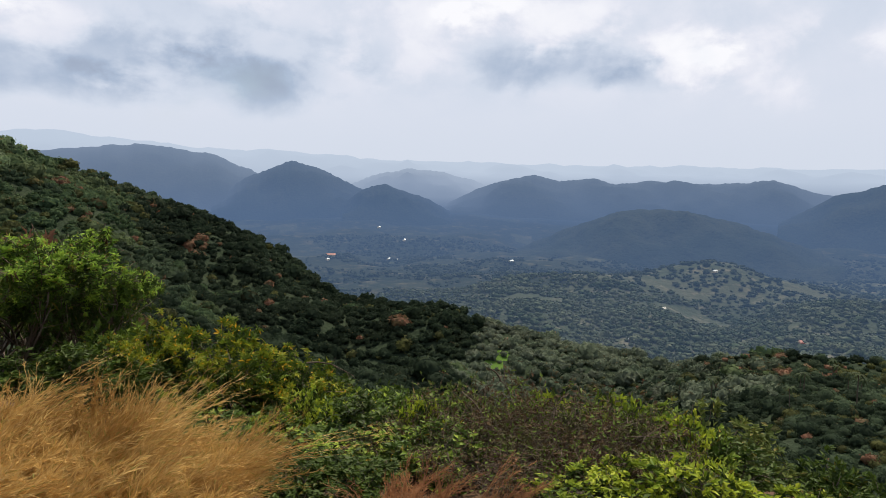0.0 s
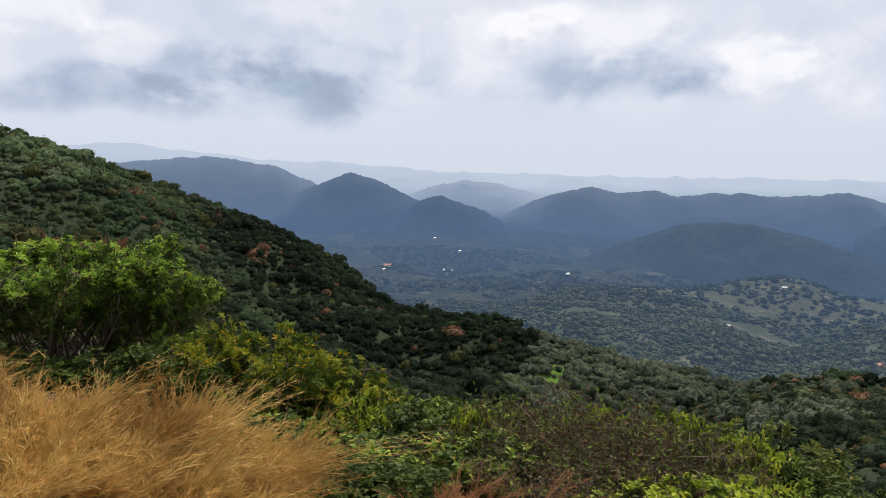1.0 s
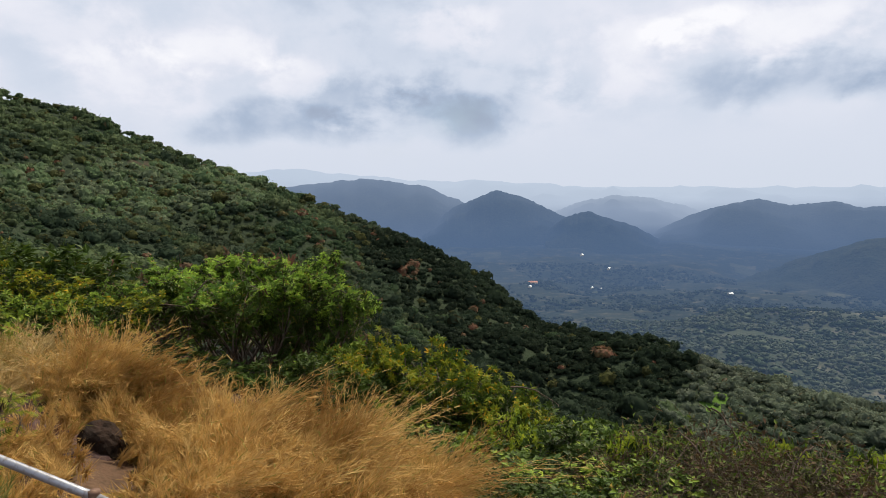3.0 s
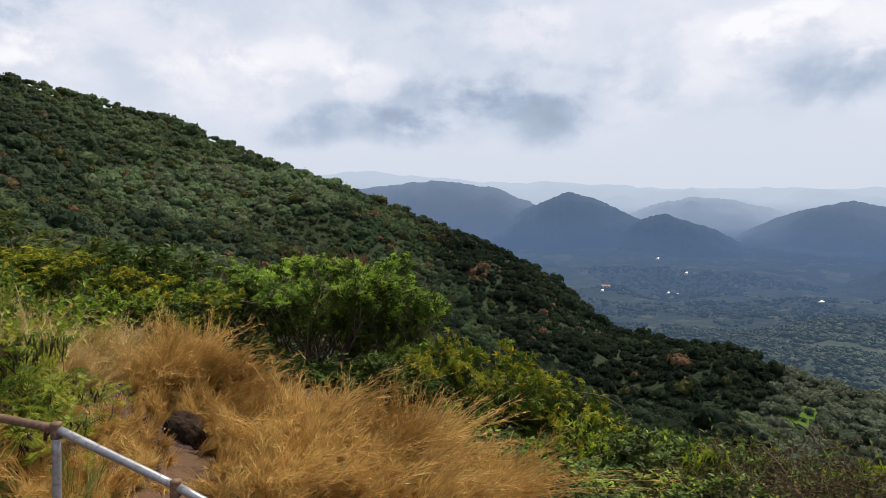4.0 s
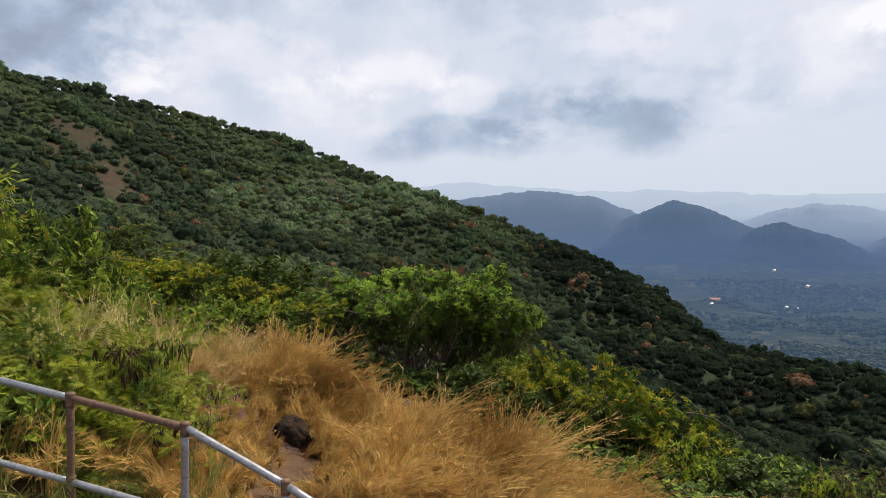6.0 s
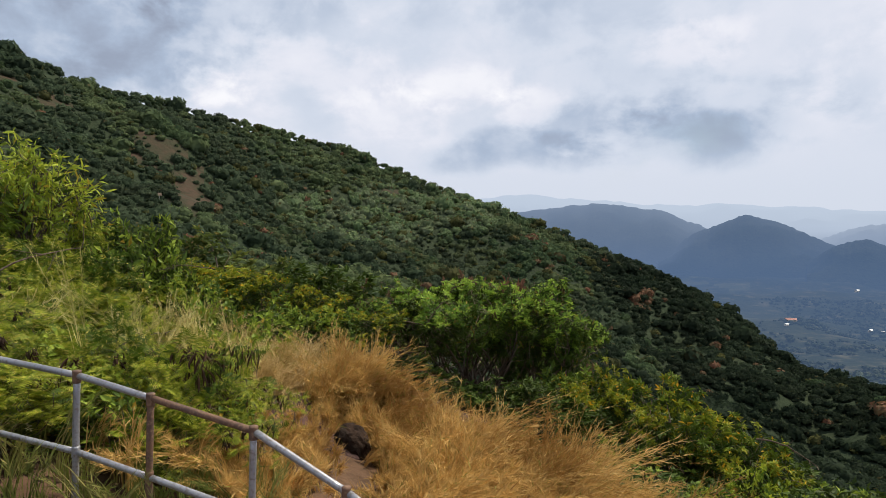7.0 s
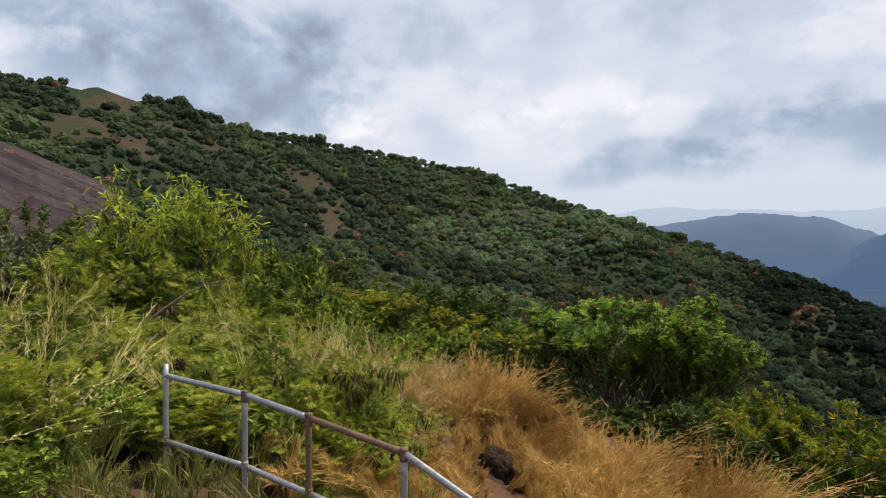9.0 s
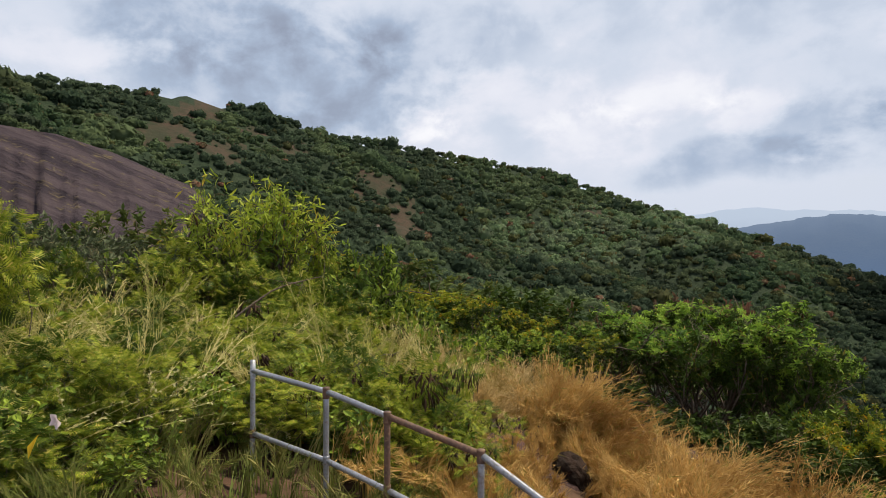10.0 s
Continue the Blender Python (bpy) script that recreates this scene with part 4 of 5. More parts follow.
def seeding_weed(seed, tall=1.3, stalks=16):
    """Long arching pale stalks, each strung with small whitish seed heads and a few narrow leaves."""
    rg = np.random.default_rng(seed)
    ob = thing("seeding_weed", (0, 0, 0), "pale dry weed with arching stalks of small whitish seed heads", "weed")
    paths, heads, aims, leaf, leaf_aim = [], [], [], [], []
    for i in range(stalks):
        q = np.linspace(0, 1, 8)[:, None]
        way = np.array([0.30, 0.22, 0.0]) + rg.normal(size=3) * np.array([0.42, 0.42, 0])
        high = tall * rg.uniform(0.55, 1.05)
        line = rg.normal(size=3) * np.array([0.07, 0.07, 0]) + way * high * q ** 1.7 + np.array([0, 0, high]) * (q - 0.16 * q ** 3)
        paths.append((line, 0.006, 0.003))
        for k in range(26):
            u = rg.uniform(0.42, 1.0) * 6.99
            b = int(u)
            heads.append(line[b] * (1 - u + b) + line[b + 1] * (u - b))
            aims.append(unit(line[b + 1] - line[b]) + rg.normal(size=3) * 0.7)
        for k in range(6):
            b = rg.integers(1, 6)
            leaf.append(line[b])
            leaf_aim.append(unit(line[b + 1] - line[b]) + rg.normal(size=3) * 0.8)
    tagged(part("stem", quick_mesh("stem", *tubes(paths, 3), [PALEWEED], smooth=True), ob), kind="stuff")
    tagged(part("seed_spray", leaves_mesh("seed_spray", rg, np.array(heads), np.array(aims), leaf_oval(0.6), 0.034, SEED, 0.4), ob, "small whitish seed heads"), kind="stuff")
    tagged(part("foliage", leaves_mesh("foliage", rg, np.array(leaf), np.array(leaf_aim), LONG, 0.10, FEATHER, 0.4), ob), kind="stuff")
    return ob


pale = seeding_weed(44)
weeping = shrub("drooping_tree", 45, 3.4, 2.7, 0.9, 9, 250, 13, LONG, 0.17, WEEPING, "small tree with drooping yellow-green leaves", "tree", flat=0.6, droop=0.75, thick=0.03, up=0.2,
                inner=0.15, extra=("pod", 0.22, BROWNLEAF, 48, 3, "brown hanging pod"))
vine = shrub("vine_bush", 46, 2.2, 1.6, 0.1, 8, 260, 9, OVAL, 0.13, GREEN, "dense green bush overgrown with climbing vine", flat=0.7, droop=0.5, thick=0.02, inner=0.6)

stand(weeping, 77.0, 14, 1.15, 30, tall=fit_tall(77.0, 14, 8.3, 3.4))
stand(weeping, 73.5, 14.5, 0.7, 200, tall=fit_tall(73.5, 14.5, 5.6, 3.4))
stand(vine, 67.2, 13, 1.0, 10, tall=fit_tall(67.2, 13, 1.4, 2.2))
stand(vine, 64.8, 14, 0.8, 80, tall=fit_tall(64.8, 14, -1.6, 2.2))
rgs = np.random.default_rng(12)
for i in range(90):
    a1, r = rgs.uniform(69, 103), rgs.uniform(6.2, 14.0)
    top = table(a1, (69, -1.6), (76, 2.0), (85, 2.0), (92, 3.0), (101, 5.0)) - (13 - r) * 1.35 + rgs.uniform(-1.2, 0.8)
    stand((feather, feather, feather, podded, podded, broad, broad, pale)[rgs.integers(8)], a1, r, rgs.uniform(0.8, 1.25), rgs.uniform(0, 360), tall=max(0.35, min(1.6, fit_tall(a1, r, top, 1.9))))
for az, r, el, w in ((97.5, 7.5, 6.8, 1.1), (101, 8.5, 7.5, 1.2)):
    stand(feather, az, r, w, az * 3, tall=fit_tall(az, r, el, 1.9))
for i in range(34):
    a1, r = rgs.uniform(56, 72), rgs.uniform(6.0, 13.5)
    if (a1 < 61 and r < 9.2) or (a1 < 63.5 and r > 6.8):
        continue
    top = table(a1, (56, -9.5), (62, -6.4), (68, -3.0), (72, -1.5)) - (13.5 - r) * 1.5 + rgs.uniform(-1.2, 0.6)
    stand((feather, broad, podded, broad)[rgs.integers(4)], a1, r, rgs.uniform(0.75, 1.15), rgs.uniform(0, 360), tall=max(0.3, min(1.4, fit_tall(a1, r, top, 1.8))))
for az, r, el, w in ((57.5, 10.5, -5.4, 0.9), (59.0, 9.8, -8.0, 0.8), (55.5, 10.8, -8.5, 0.8), (61.5, 11.5, -4.6, 0.9)):
    stand(broad, az, r, w * 1.2, az * 9, tall=fit_tall(az, r, el, 1.5))
for az, r, el, w in ((63.0, 5.7, -8.4, 0.7), (61.2, 5.9, -8.8, 0.7), (56.6, 6.2, -13.6, 0.6), (59.0, 5.2, -16.0, 0.6), (65.5, 6.0, -8.4, 0.7), (72.0, 6.4, -11.0, 0.7), (60.0, 7.4, -9.0, 0.7), (80.0, 6.6, -6.5, 0.8), (84.0, 6.3, -8.0, 0.8)):
    stand(podded, az, r, w, az * 11, tall=max(0.25, fit_tall(az, r, el, 1.7)))
for i in range(46):
    a1, r = rgs.uniform(87, 102), rgs.uniform(5.4, 8.5)
    stand(pale, a1, r, rgs.uniform(0.9, 1.3), rgs.uniform(0, 360), tall=max(0.35, fit_tall(a1, r, rgs.uniform(-8, -1.5) - (8.2 - r) * 1.9 - max(0, 83 - a1) * 0.3, 1.3)))
for i in range(30):
    a1 = rgs.uniform(62, 99)
    r = rgs.uniform(6.0, 7.0) if a1 < 83 else rgs.uniform(4.4, 6.4)
    stand((broad, feather)[rgs.integers(2)], a1, r, rgs.uniform(0.5, 0.8), rgs.uniform(0, 360), tall=rgs.uniform(0.28, 0.5))

for i in range(44):
    a1 = rgs.uniform(60, 101)
    r = table(a1, (60, 5.0), (80, 5.9), (100, 4.6)) + rgs.uniform(0.0, 1.8)
    stand((broad, broad, broad, feather)[rgs.integers(4)], a1, r, rgs.uniform(0.5, 0.85), rgs.uniform(0, 360), tall=rgs.uniform(0.35, 0.65))
for i in range(26):
    a1 = rgs.uniform(61, 80)
    r = table(a1, (60, 5.2), (70, 5.6), (80, 6.0)) + rgs.uniform(0.0, 1.0)
    stand((broad, podded, broad, podded)[rgs.integers(4)], a1, r, rgs.uniform(0.5, 0.75), rgs.uniform(0, 360), tall=rgs.uniform(0.3, 0.55))

for i in range(26):
    a1, r = rgs.uniform(80, 103), rgs.uniform(13.5, 24.0)
    stand((grey_b, green_b, grey_b)[rgs.integers(3)], a1, r, rgs.uniform(0.7, 1.0), rgs.uniform(0, 360), tall=max(0.4, min(1.1, fit_tall(a1, r, table(a1, (80, 2.0), (92, 3.8), (103, 6.0)) + rgs.uniform(-1.2, 0.4), 2.8))))
for i in range(22):
    a1, r = rgs.uniform(47, 70), rgs.uniform(14.0, 25.0)
    stand((green_b, green_b, yellow)[rgs.integers(3)], a1, r, rgs.uniform(0.6, 0.95), rgs.uniform(0, 360), tall=max(0.4, min(1.1, fit_tall(a1, r, table(a1, (47, -8.5), (60, -6.0), (70, -1.5)) + rgs.uniform(-1.0, 0.5), 2.8))))

# ---- dry grass ----


def grass(name, rng, feet, tall, lean, mat, label, blades=34, plume=0.4, width=0.0042):
    """Tussocks of curved blades, many with a feathery plume."""
    n, b = len(feet) * blades, max(1, blades // 9)
    sheaf = np.repeat(np.arange(len(feet)), blades) * b + np.tile(np.arange(blades) % b, len(feet))
    m = len(feet) * b
    aim, reach = rng.normal(size=(m, 2)) * 0.36 + np.asarray(lean), rng.uniform(0.40, 1.25, m)
    spot = np.concatenate([rng.normal(size=(m, 2)) * 0.10, np.zeros((m, 1))], 1)
    foot = np.repeat(feet, blades, 0) + spot[sheaf] + np.concatenate([rng.normal(size=(n, 2)) * 0.025, np.zeros((n, 1))], 1)
    h = np.repeat(tall, blades) * reach[sheaf] * rng.uniform(0.72, 1.06, n)
    way = aim[sheaf] + rng.normal(size=(n, 2)) * 0.09
    s = np.linspace(0, 1, 5)
    bend = way[:, None, :] * (s ** 1.9)[None, :, None] * h[:, None, None]
    z = h[:, None] * (s[None] - 0.20 * s[None] ** 3 * np.minimum(np.linalg.norm(way, axis=1), 1.2)[:, None])
    line = np.concatenate([foot[:, None, :2] + bend, (foot[:, 2:3] + z)[..., None]], -1)
    t = rng.uniform(0, 6.283, n)
    side = np.stack([np.cos(t), np.sin(t), np.zeros(n)], 1)[:, None, :] * (width * np.array([1, 1, 0.85, 0.6, 0.2]))[None, :, None]
    v = np.stack([line - side, line + side], 2).reshape(-1, 3)
    b = (np.arange(n) * 10)[:, None] + (np.arange(4) * 2)[None]
    q = np.stack([b, b + 1, b + 3, b + 2], -1).reshape(-1, 4)
    f = np.concatenate([q[:, [0, 1, 2]], q[:, [0, 2, 3]]])
    pick = np.where(rng.random(n) < plume)[0]
    m, k = len(pick), 20
    u = rng.uniform(2.4, 3.99, (m, k))
    i = u.astype(int)
    fr = (u - i)[..., None]
    p = line[pick[:, None], i] * (1 - fr) + line[pick[:, None], i + 1] * fr
    along = unit(line[pick, 4] - line[pick, 3])[:, None, :] + rng.normal(size=(m, k, 3)) * 0.38
    along = unit(along) * (rng.uniform(0.05, 0.15, (m, k, 1)))
    across = unit(np.cross(along, rng.normal(size=(m, k, 3)))) * 0.0042
    pv = np.stack([p - across, p + across, p + along], 2).reshape(-1, 3)
    pf = np.arange(m * k * 3).reshape(-1, 3) + len(v)
    ob = new(name, quick_mesh(name, np.vstack([v, pv]), np.vstack([f, pf]), [mat]))
    return tagged(ob, label, "grass", kind="stuff")


def feet_at(a, r):
    return np.stack([-r * np.sin(np.radians(a)), r * np.cos(np.radians(a)), land(a, r)], 1)


rgg = np.random.default_rng(3)
a0, r0 = rgg.uniform(20.5, 46.0, 64), rgg.uniform(4.8, 8.7, 64)
a0[:10], r0[:10] = rgg.uniform(46, 53, 10), rgg.uniform(8.0, 9.4, 10)
a = np.repeat(a0, 5) + rgg.normal(size=320) * 0.8
r = np.repeat(r0, 5) + rgg.normal(size=320) * 0.10
tall = np.repeat(rgg.uniform(0.55, 1.4, 64), 5) * table(a, (11, 1.0), (38, 1.0), (44, 0.85), (53, 0.85)) * table(r, (4.6, 0.45), (6.5, 0.80), (9, 1.05))
wind = (0.42, -0.10)
grass("dry_grass", rgg, feet_at(a, r), tall, wind, STRAW, "tall golden dry grass with feathery plumes leaning in the wind", 60, 0.75)
a, r = rgg.uniform(46, 70, 300), rgg.uniform(4.8, 12.0, 300)
open_rock = ((a > 51.5) & (a < 61) & (r > 5.0) & (r < 9.4)) | ((a < 52.5) & (r > 4.5) & (r < 7.2))
a, r = a[~open_rock], r[~open_rock]
grass("dry_grass", rgg, feet_at(a, r), rgg.uniform(0.25, 0.7, len(a)) * np.where(a < 54, 0.6, 1.0), (0.2, -0.1), STRAW, "short straw-coloured grass between the shrubs", 26, 0.3)
a, r = rgg.uniform(44.5, 61, 210), rgg.uniform(4.6, 9.2, 210)
keep = ((np.abs(a - 49.4) > 2.4) | (r > 6.9)) & (np.hypot((a - 56.5) / 3.0, (r - 7.9) / 0.9) > 0.8)
a, r = a[keep], r[keep]
grass("dry_grass", rgg, feet_at(a, r), rgg.uniform(0.18, 0.5, len(a)) * table(a, (44, 1.3), (51, 1.0), (56, 0.75)), (0.3, -0.1), STRAW, "short dry grass on the stony ground", 24, 0.6)
a, r = rgg.uniform(45.5, 52, 36), rgg.uniform(7.1, 8.4, 36)
grass("dry_grass", rgg, feet_at(a, r), rgg.uniform(0.3, 0.6, 36), (0.3, -0.1), STRAW, "thin dry grass round the dark boulder", 22, 0.5)
a, r = rgg.uniform(-8, 7, 22), rgg.uniform(6.2, 7.4, 22)
grass("red_grass", rgg, feet_at(a, r), rgg.uniform(0.5, 1.0, 22), (0.25, 0.0), leafy("reddish dry grass", (0.32, 0.15, 0.07), (0.42, 0.22, 0.10), (0.24, 0.12, 0.06), 0.9, 0.3, 0.6), "reddish dry grass plumes", 30, 0.6)
a, r = rgg.uniform(50, 100, 520), rgg.uniform(4.0, 13.0, 520)
clear = (a < 61) & (r > 4.6) & (r < 9.4)
a, r = a[~clear], r[~clear]
grass("green_grass", rgg, feet_at(a, r), rgg.uniform(0.2, 0.6, len(a)), (0.1, -0.05), leafy("mixed grass", (0.16, 0.20, 0.04), (0.34, 0.28, 0.10), (0.12, 0.15, 0.03), 0.8, 0.3, 0.6), "mixed green and dry grass under the shrubs", 24, 0.1)

a, r = rgg.uniform(58, 100, 190), rgg.uniform(6.2, 13.0, 190)
grass("seeding_grass", rgg, feet_at(a, r), rgg.uniform(0.7, 1.5, 190), (0.08, -0.05), PALEWEED, "pale seeding grass stalks rising through the thicket", 9, 0.8)

a, r = rgg.uniform(48, 67, 150), rgg.uniform(9.0, 17.0, 150)
grass("dry_weeds", rgg, feet_at(a, r), rgg.uniform(0.4, 0.9, 150), (0.15, -0.05), leafy("straw weeds", (0.36, 0.24, 0.09), (0.52, 0.40, 0.17), (0.22, 0.20, 0.05), 0.7, 0.3, 0.6), "dry straw-coloured weeds on the open ground", 26, 0.5)

a, r = rgg.uniform(53.5, 64.0, 170), rgg.uniform(8.4, 12.0, 170)
grass("dry_weeds", rgg, feet_at(a, r), rgg.uniform(0.45, 1.05, 170), (0.20, -0.05), leafy("pale dry weeds", (0.50, 0.35, 0.14), (0.72, 0.55, 0.28), (0.34, 0.26, 0.08), 0.8, 0.3, 0.6), "tangled pale dry weeds above the rock slab", 30, 0.7)

# ---- rocks ----


def boulder(name, place, size, mat, label, seed):
    bm = bmesh.new()
    bmesh.ops.create_icosphere(bm, subdivisions=4, radius=1.0)
    for v in bm.verts:
        n = 1 + 0.28 * noise.noise(v.co * 1.3 + Vector((seed, 0, 0))) + 0.12 * noise.noise(v.co * 4 + Vector((0, seed, 0))) + 0.05 * noise.noise(v.co * 11)
        v.co = Vector((v.co.x * n * size[0], v.co.y * n * size[1], v.co.z * n * size[2]))
    me = bpy.data.meshes.new(name)
    bm.to_mesh(me)
    bm.free()
    me.materials.append(mat)
    ob = new(name, me)
    ob.location = place
    return tagged(ob, label, "rock")


boulder("rock_slab", at(57.0, 8.0, 0.0), (1.0, 0.85, 0.26), SLAB, "flat reddish brown rock slab between dry grass", 2)
boulder("rock_slab", at(54.0, 7.0, -0.05), (0.7, 0.5, 0.18), SLAB, "small reddish rock slab half covered by grass", 5)
boulder("boulder", at(49.4, 6.8, 0.08), (0.24, 0.22, 0.24), surface("dark stone", (0.022, 0.016, 0.012), (0.045, 0.028, 0.02), (0.012, 0.009, 0.008), 5.0, 40.0, 0.9, bump=0.8, depth=0.02), "dark brown boulder half hidden in dry grass", 9)

# ---- the pipe railing ----
POSTS = ((-5.09, 1.10, -0.89), (-4.35, 1.445, -0.985), (-3.85, 1.69, -1.105), (-3.18, 1.99, -1.255), (-2.59, 2.19, -1.53), (-1.95, 2.40, -1.86))
LEAN = Vector((0.42, 0.906, 0.0)) * math.sin(radians(3.2)) + Vector((0, 0, math.cos(radians(3.2))))
railing = thing("railing", Vector(POSTS[2]) + Vector((0, 0, EYE - 1.0)), "two-rail pipe railing, galvanised with rusted lengths, beside the thicket", "railing")
root = railing.location.copy()


def pipe(name, a, b, radius, mat, label="", parent=railing):
    a, b = Vector(a) - root, Vector(b) - root
    d = (b - a) / 8
    pts = [a + d * i for i in range(9)]
    v, f = tubes([([p[:] for p in pts], radius, radius)], 16)
    me = quick_mesh(name, v, f, [mat], smooth=True)
    bm = bmesh.new()
    bm.from_mesh(me)
    bmesh.ops.holes_fill(bm, edges=[e for e in bm.edges if e.is_boundary])
    bm.to_mesh(me)
    bm.free()
    return part(name, me, parent, label)


P = [Vector(p) + Vector((0, 0, EYE)) for p in POSTS]
for i, p in enumerate(P):
    top = p + LEAN * (0.085 if i == 0 else 0.028)
    mat = RUST if i in (2,) else STEEL
    post = pipe("post", p - LEAN * 1.15, top, 0.021, mat, "rusted brown post" if i == 2 else "")
    pipe("collar", p - LEAN * 0.05, p + LEAN * 0.03, 0.0265, RUST, "rusty pipe fitting") if i else None
    pipe("collar", p - LEAN * 0.535, p - LEAN * 0.465, 0.025, RUST if i in (0, 2) else STEEL)
for i in range(len(P) - 1):
    pipe("top_rail", P[i], P[i + 1], 0.021, RUST if i == 2 else STEEL, "rusted rail length" if i == 2 else "")
    pipe("lower_rail", P[i] - LEAN * 0.5, P[i + 1] - LEAN * 0.5, 0.020, STEEL)

# ---- houses in the valley and on the slope ----
ROOF_RED = surface("red tin roof", (0.34, 0.15, 0.14), (0.28, 0.12, 0.11), (0.4, 0.2, 0.18), 0.2, 2.0, 0.7)
ROOF_WHITE = surface("pale tin roof", (0.60, 0.63, 0.66), (0.48, 0.51, 0.55), (0.68, 0.70, 0.72), 0.2, 2.0, 0.7)
WALL_PALE = surface("pale plaster", (0.62, 0.60, 0.55), (0.55, 0.53, 0.5), (0.7, 0.68, 0.62), 0.3, 3.0, 0.9)
DARK_GLASS = surface("dark window", (0.03, 0.035, 0.04), (0.05, 0.05, 0.055), (0.02, 0.02, 0.02), 1.0, 5.0, 0.3)


def box(name, size, centre, mat, parent, label=""):
    bm = bmesh.new()
    bmesh.ops.create_cube(bm, size=1.0)
    for v in bm.verts:
        v.co = Vector((v.co.x * size[0] + centre[0], v.co.y * size[1] + centre[1], v.co.z * size[2] + centre[2]))
    me = bpy.data.meshes.new(name)
    bm.to_mesh(me)
    bm.free()
    me.materials.append(mat)
    return part(name, me, parent, label)


def house(place, long, wide, high, turn, roof_mat, label):
    ob = thing("house", place, label, "house", "houses in the valley")
    ob.rotation_euler = (0, 0, radians(turn))
    walls = box("wall", (long, wide, high), (0, 0, high / 2 - 0.5), WALL_PALE, ob)
    e, h = 0.7, wide * 0.28
    v = [(-long / 2 - e, -wide / 2 - e, high - 0.6), (long / 2 + e, -wide / 2 - e, high - 0.6), (long / 2 + e, wide / 2 + e, high - 0.6), (-long / 2 - e, wide / 2 + e, high - 0.6),
         (-long / 2 - e, 0, high + h), (long / 2 + e, 0, high + h)]
    me = bpy.data.meshes.new("roof")
    me.from_pydata(v, [], [(0, 1, 5, 4), (2, 3, 4, 5), (1, 2, 5), (3, 0, 4), (0, 3, 2, 1)])
    me.materials.append(roof_mat)
    part("roof", me, ob, "pitched tin roof")
    for i in range(max(2, int(long / 5))):
        x = -long / 2 + (i + 0.5) * long / max(2, int(long / 5))
        for s in (-1, 1):
            box("window", (1.4, 0.12, 1.3), (x, s * wide / 2, high * 0.5), DARK_GLASS, ob)
    return ob


def valley_spot(az, el):
    """Where the valley floor shows at that bearing and height."""
    rr = np.geomspace(380, 3500, 900)
    e = np.degrees(np.arctan2(valley(np.full_like(rr, az), rr), rr))
    i = int(np.argmax(e > el))
    return Vector((-rr[i] * math.sin(radians(az)), rr[i] * math.cos(radians(az)), EYE + float(valley(az, rr[i]))))


for az, el, long, wide, high, turn, mat, label in (
        (10.6, -9.0, 30, 14, 9, 20, ROOF_RED, "long house with a red tin roof among valley trees"),
        (10.9, -9.35, 10, 8, 6, 60, ROOF_WHITE, "small house with a pale roof"),
        (5.2, -9.4, 18, 9, 8, 80, ROOF_WHITE, "house with a bright pale tin roof in the valley"),
        (4.4, -9.4, 7, 6, 5, 10, ROOF_WHITE, "small shed with a pale roof"),
        (6.1, -6.4, 22, 12, 10, 75, ROOF_WHITE, "far house with a bright pale roof"),
        (3.7, -7.6, 30, 10, 8, 85, ROOF_WHITE, "long low pale building in the valley"),
        (-6.5, -9.5, 22, 10, 7, 60, ROOF_WHITE, "pale farmhouse at the foot of the valley hills"),
        (-18.8, -9.0, 18, 10, 8, 70, ROOF_WHITE, "pale house on a valley rise"),
        (-17.8, -16.0, 9, 6, 5, 70, ROOF_WHITE, "small pale house among groves"),
        (-20.5, -13.0, 7, 5, 5, 30, WALL_PALE, "small pale hut among groves"),
        (-31.5, -14.6, 12, 7, 5, 70, ROOF_RED, "house with a faded red roof beside the fields"),
        (-33.0, -8.5, 14, 9, 7, 10, ROOF_WHITE, "far pale house on the slope"),
        (-24.5, -9.4, 10, 7, 6, 10, ROOF_WHITE, "far small house with a pale roof")):
    house(valley_spot(az, el), long * 0.62, wide * 0.62, high * 0.55, turn, mat, label)


def slope_spot(az, el):
    rr = np.geomspace(90, 660, 900)
    e = np.degrees(np.arctan2(land(np.full_like(rr, az), rr) - EYE, rr))
    i = int(np.argmax(e > el))
    return Vector((-rr[i] * math.sin(radians(az)), rr[i] * math.cos(radians(az)), float(land(az, rr[i]))))


house(slope_spot(65.7, 2.1), 3.6, 2.6, 2.2, 60, BARK, "small pale-roofed hut on the bare brown scar")

# ---- coconut palms on the shoulder ----


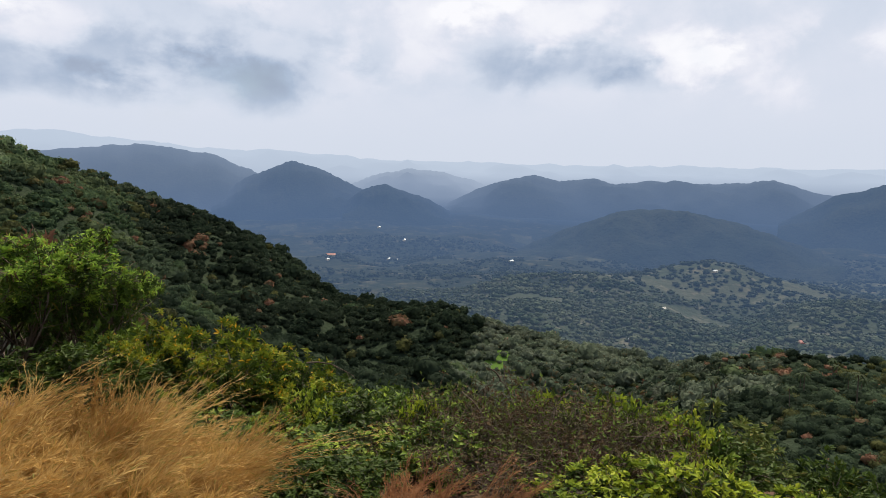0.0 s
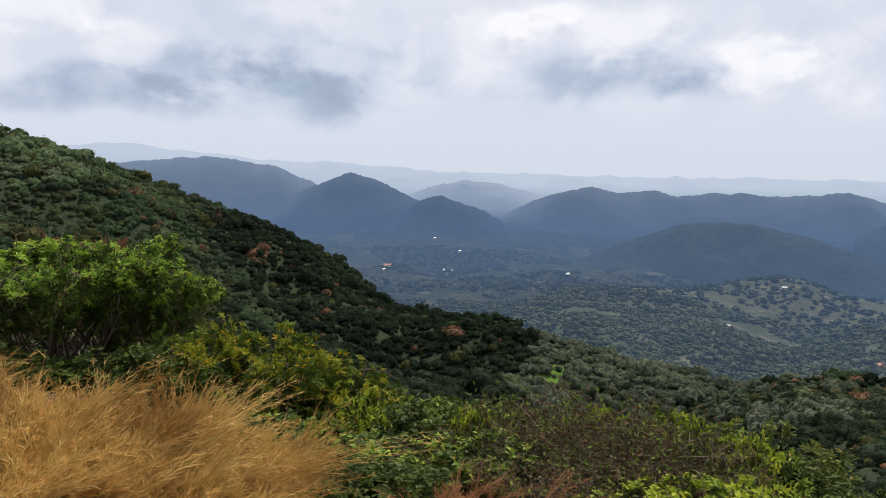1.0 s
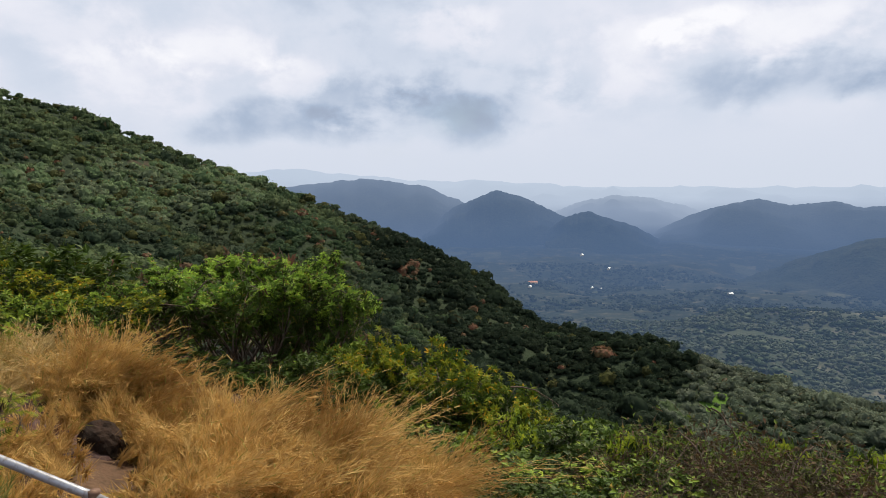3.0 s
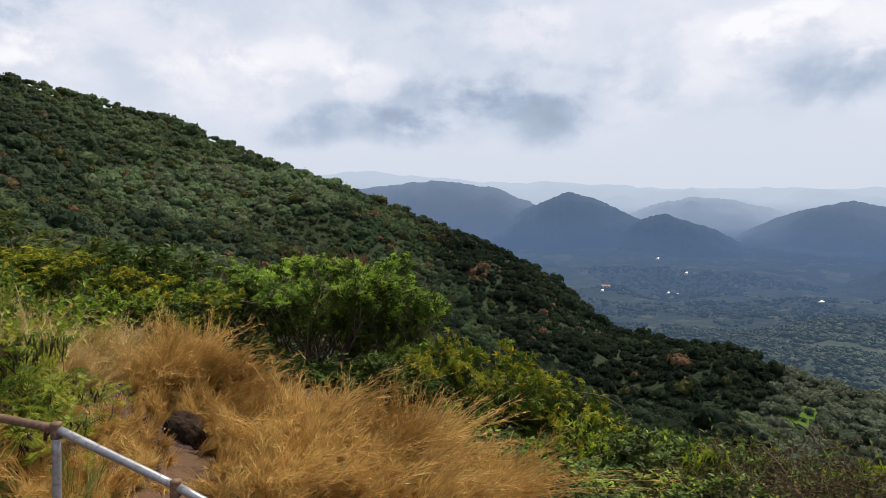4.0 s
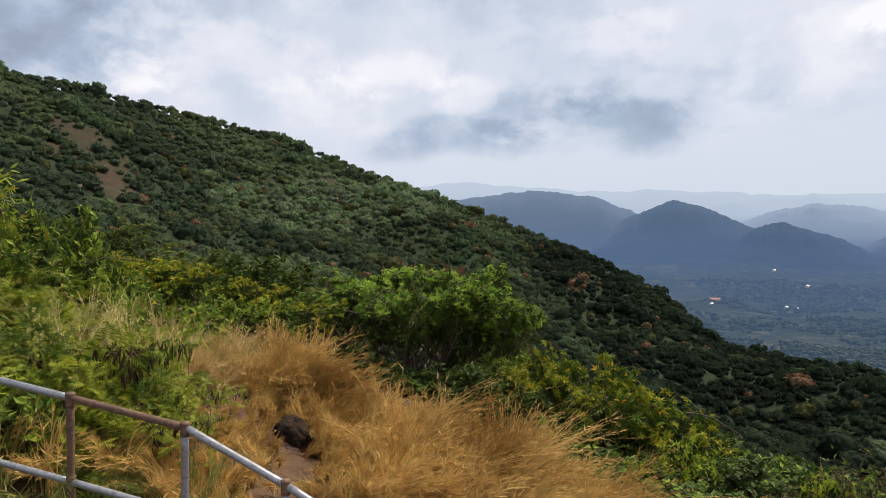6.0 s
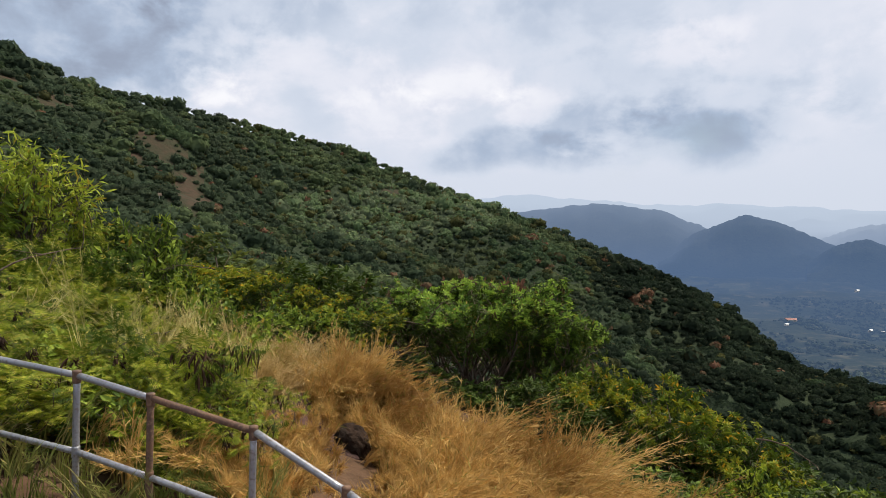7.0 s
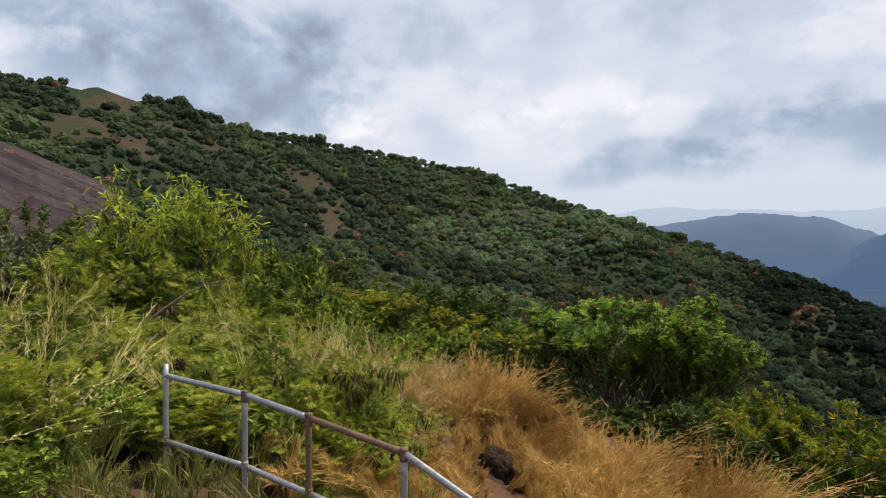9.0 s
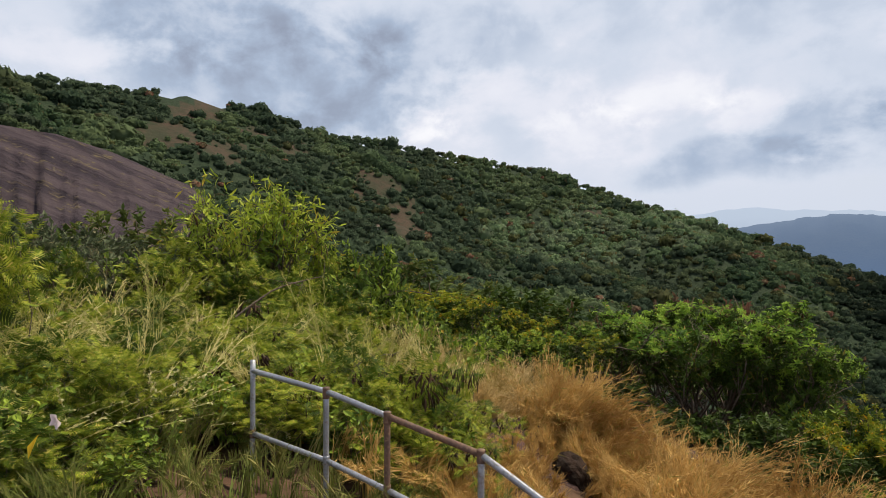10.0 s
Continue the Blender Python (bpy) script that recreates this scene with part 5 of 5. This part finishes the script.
def palm(place, high, seed):
    rg = np.random.default_rng(seed)
    ob = thing("coconut_palm", place, "tall coconut palm above the forest", "palm", "coconut palms")
    s = np.linspace(0, 1, 6)[:, None]
    lean = np.array([rg.normal() * 0.8, rg.normal() * 0.8, high])
    part("trunk", quick_mesh("trunk", *tubes([(s * lean, 0.22, 0.13)], 6), [BARK], smooth=True), ob)
    vs, fs = [], []
    for i in range(15):
        t, up = rg.uniform(0, 6.283), rg.uniform(-0.1, 0.9)
        d = np.array([math.cos(t), math.sin(t), 0.0])
        side = np.array([-d[1], d[0], 0.0])
        q = np.linspace(0, 1, 6)
        line = lean + d * (q * 2.7)[:, None] + np.array([0, 0, 1.0]) * (q * 2.4 * up - q ** 2 * 2.6)[:, None]
        w = np.array([0.06, 0.26, 0.34, 0.30, 0.2, 0.03])[:, None]
        b = len(vs) * 18
        drop = np.array([0, 0, -0.35])
        vs.append(np.concatenate([line - side * w + drop * w, line, line + side * w + drop * w]))
        for k in range(5):
            fs += [(b + k, b + k + 1, b + 7 + k, b + 6 + k), (b + 6 + k, b + 7 + k, b + 13 + k, b + 12 + k)]
    tagged(part("fronds", quick_mesh("fronds", np.vstack(vs), np.array(fs), [GROVE_PALM]), ob), kind="stuff")
    return ob


GROVE_PALM = leafy("palm fronds", (0.032, 0.055, 0.022), (0.055, 0.08, 0.03), (0.045, 0.06, 0.022), 0.1, 0.2, 0.6, None, 0.9, 0.1)
rgp = np.random.default_rng(77)
for i in range(16):
    a1, r1 = rgp.uniform(-37, -22), rgp.uniform(220, 320)
    palm(at(a1, r1, -0.5), rgp.uniform(7.5, 11.5), i)

# ---- loose twigs and small signs of wear in the thicket ----


def dead_branch(az0, r0, el0, az1, r1, el1, thick, label, seed):
    """A bare branch from one spot to another, with side twigs."""
    rg = np.random.default_rng(seed)
    a = np.array(bearing(az0)) * r0 + np.array([0, 0, seen_height(r0, el0)])
    b = np.array(bearing(az1)) * r1 + np.array([0, 0, seen_height(r1, el1)])
    s = np.linspace(0, 1, 9)[:, None]
    main = a * (1 - s) + b * s + np.cumsum(rg.normal(size=(9, 3)) * 0.02, 0) + np.array([0, 0, 0.12]) * np.sin(np.pi * s)
    ob = tagged(new("dead_branch", quick_mesh("dead_branch", *tubes([(main, thick, thick * 0.4)], 6), [TWIG], smooth=True)), label, "branch")
    for i in range(7):
        p = main[rg.integers(2, 9)]
        q = p + rg.normal(size=3) * 0.16
        bent = np.linspace(p, q, 4) + rg.normal(size=(4, 3)) * 0.012 * np.array([[0], [1], [1], [0]])
        part("twig", quick_mesh("twig", *tubes([(bent, thick * 0.4, thick * 0.15)], 5), [TWIG], smooth=True), ob)
    return ob


dead_branch(79.0, 8.0, -5.0, 71.0, 8.4, -2.2, 0.014, "long bare branch arching through the thicket", 1)
dead_branch(71.5, 6.2, -12.0, 64.5, 7.6, -9.9, 0.010, "thin pale branch lying across the shrubs", 2)
dead_branch(46.0, 20.0, -9.5, 40.0, 19.6, -10.6, 0.030, "crooked grey dead branch under the tree", 3)
dead_branch(40.5, 19.8, -8.0, 42.5, 19.6, -10.8, 0.024, "grey dead branch hanging under the tree", 4)
dead_branch(13.0, 16.5, -18.6, 8.5, 16.4, -19.8, 0.022, "bare pale branches on the edge bushes", 5)
dead_branch(-4.5, 12.0, -19.2, -7.0, 12.4, -22.5, 0.020, "bare pale branch standing out of withered scrub", 6)
dead_branch(-2.0, 12.0, -21.5, -5.0, 11.6, -24.5, 0.016, "bare pale branch in withered scrub", 7)
dead_branch(-12.5, 12.2, -21.0, -10.5, 11.8, -24.0, 0.016, "bare grey branch in withered scrub", 8)
dead_branch(61.0, 11.0, -4.0, 66.0, 11.0, -4.6, 0.010, "thin bare stem among the shrubs", 9)

# one yellow leaf and a pale flower among the weeds
for nm, az, r, el, length, col, lb, cat in (("fallen_leaf", 93.9, 4.1, -12.2, 0.13, (0.75, 0.48, 0.02), "large yellow leaf caught in the weeds", "leaf"),
                                            ("pale_flower", 92.6, 4.7, -11.4, 0.06, (0.8, 0.66, 0.66), "pale pink flower among the weeds", "flower")):
    rg = np.random.default_rng(4)
    c = np.array(bearing(az)) * r + np.array([0, 0, seen_height(r, el)])
    m = leafy(lb, col, col, tuple(x * 0.8 for x in col), 9.0, 0.3, 0.6)
    n = 1 if cat == "leaf" else 5
    ob = new(nm, leaves_mesh(nm, rg, np.repeat(c[None], n, 0), np.array([(0.5, -0.4, -0.8)] * n) + rg.normal(size=(n, 3)) * (0.05 if n == 1 else 0.8), leaf_oval(0.7), length, m, 0.1, 0.1))
    tagged(ob, lb, cat)
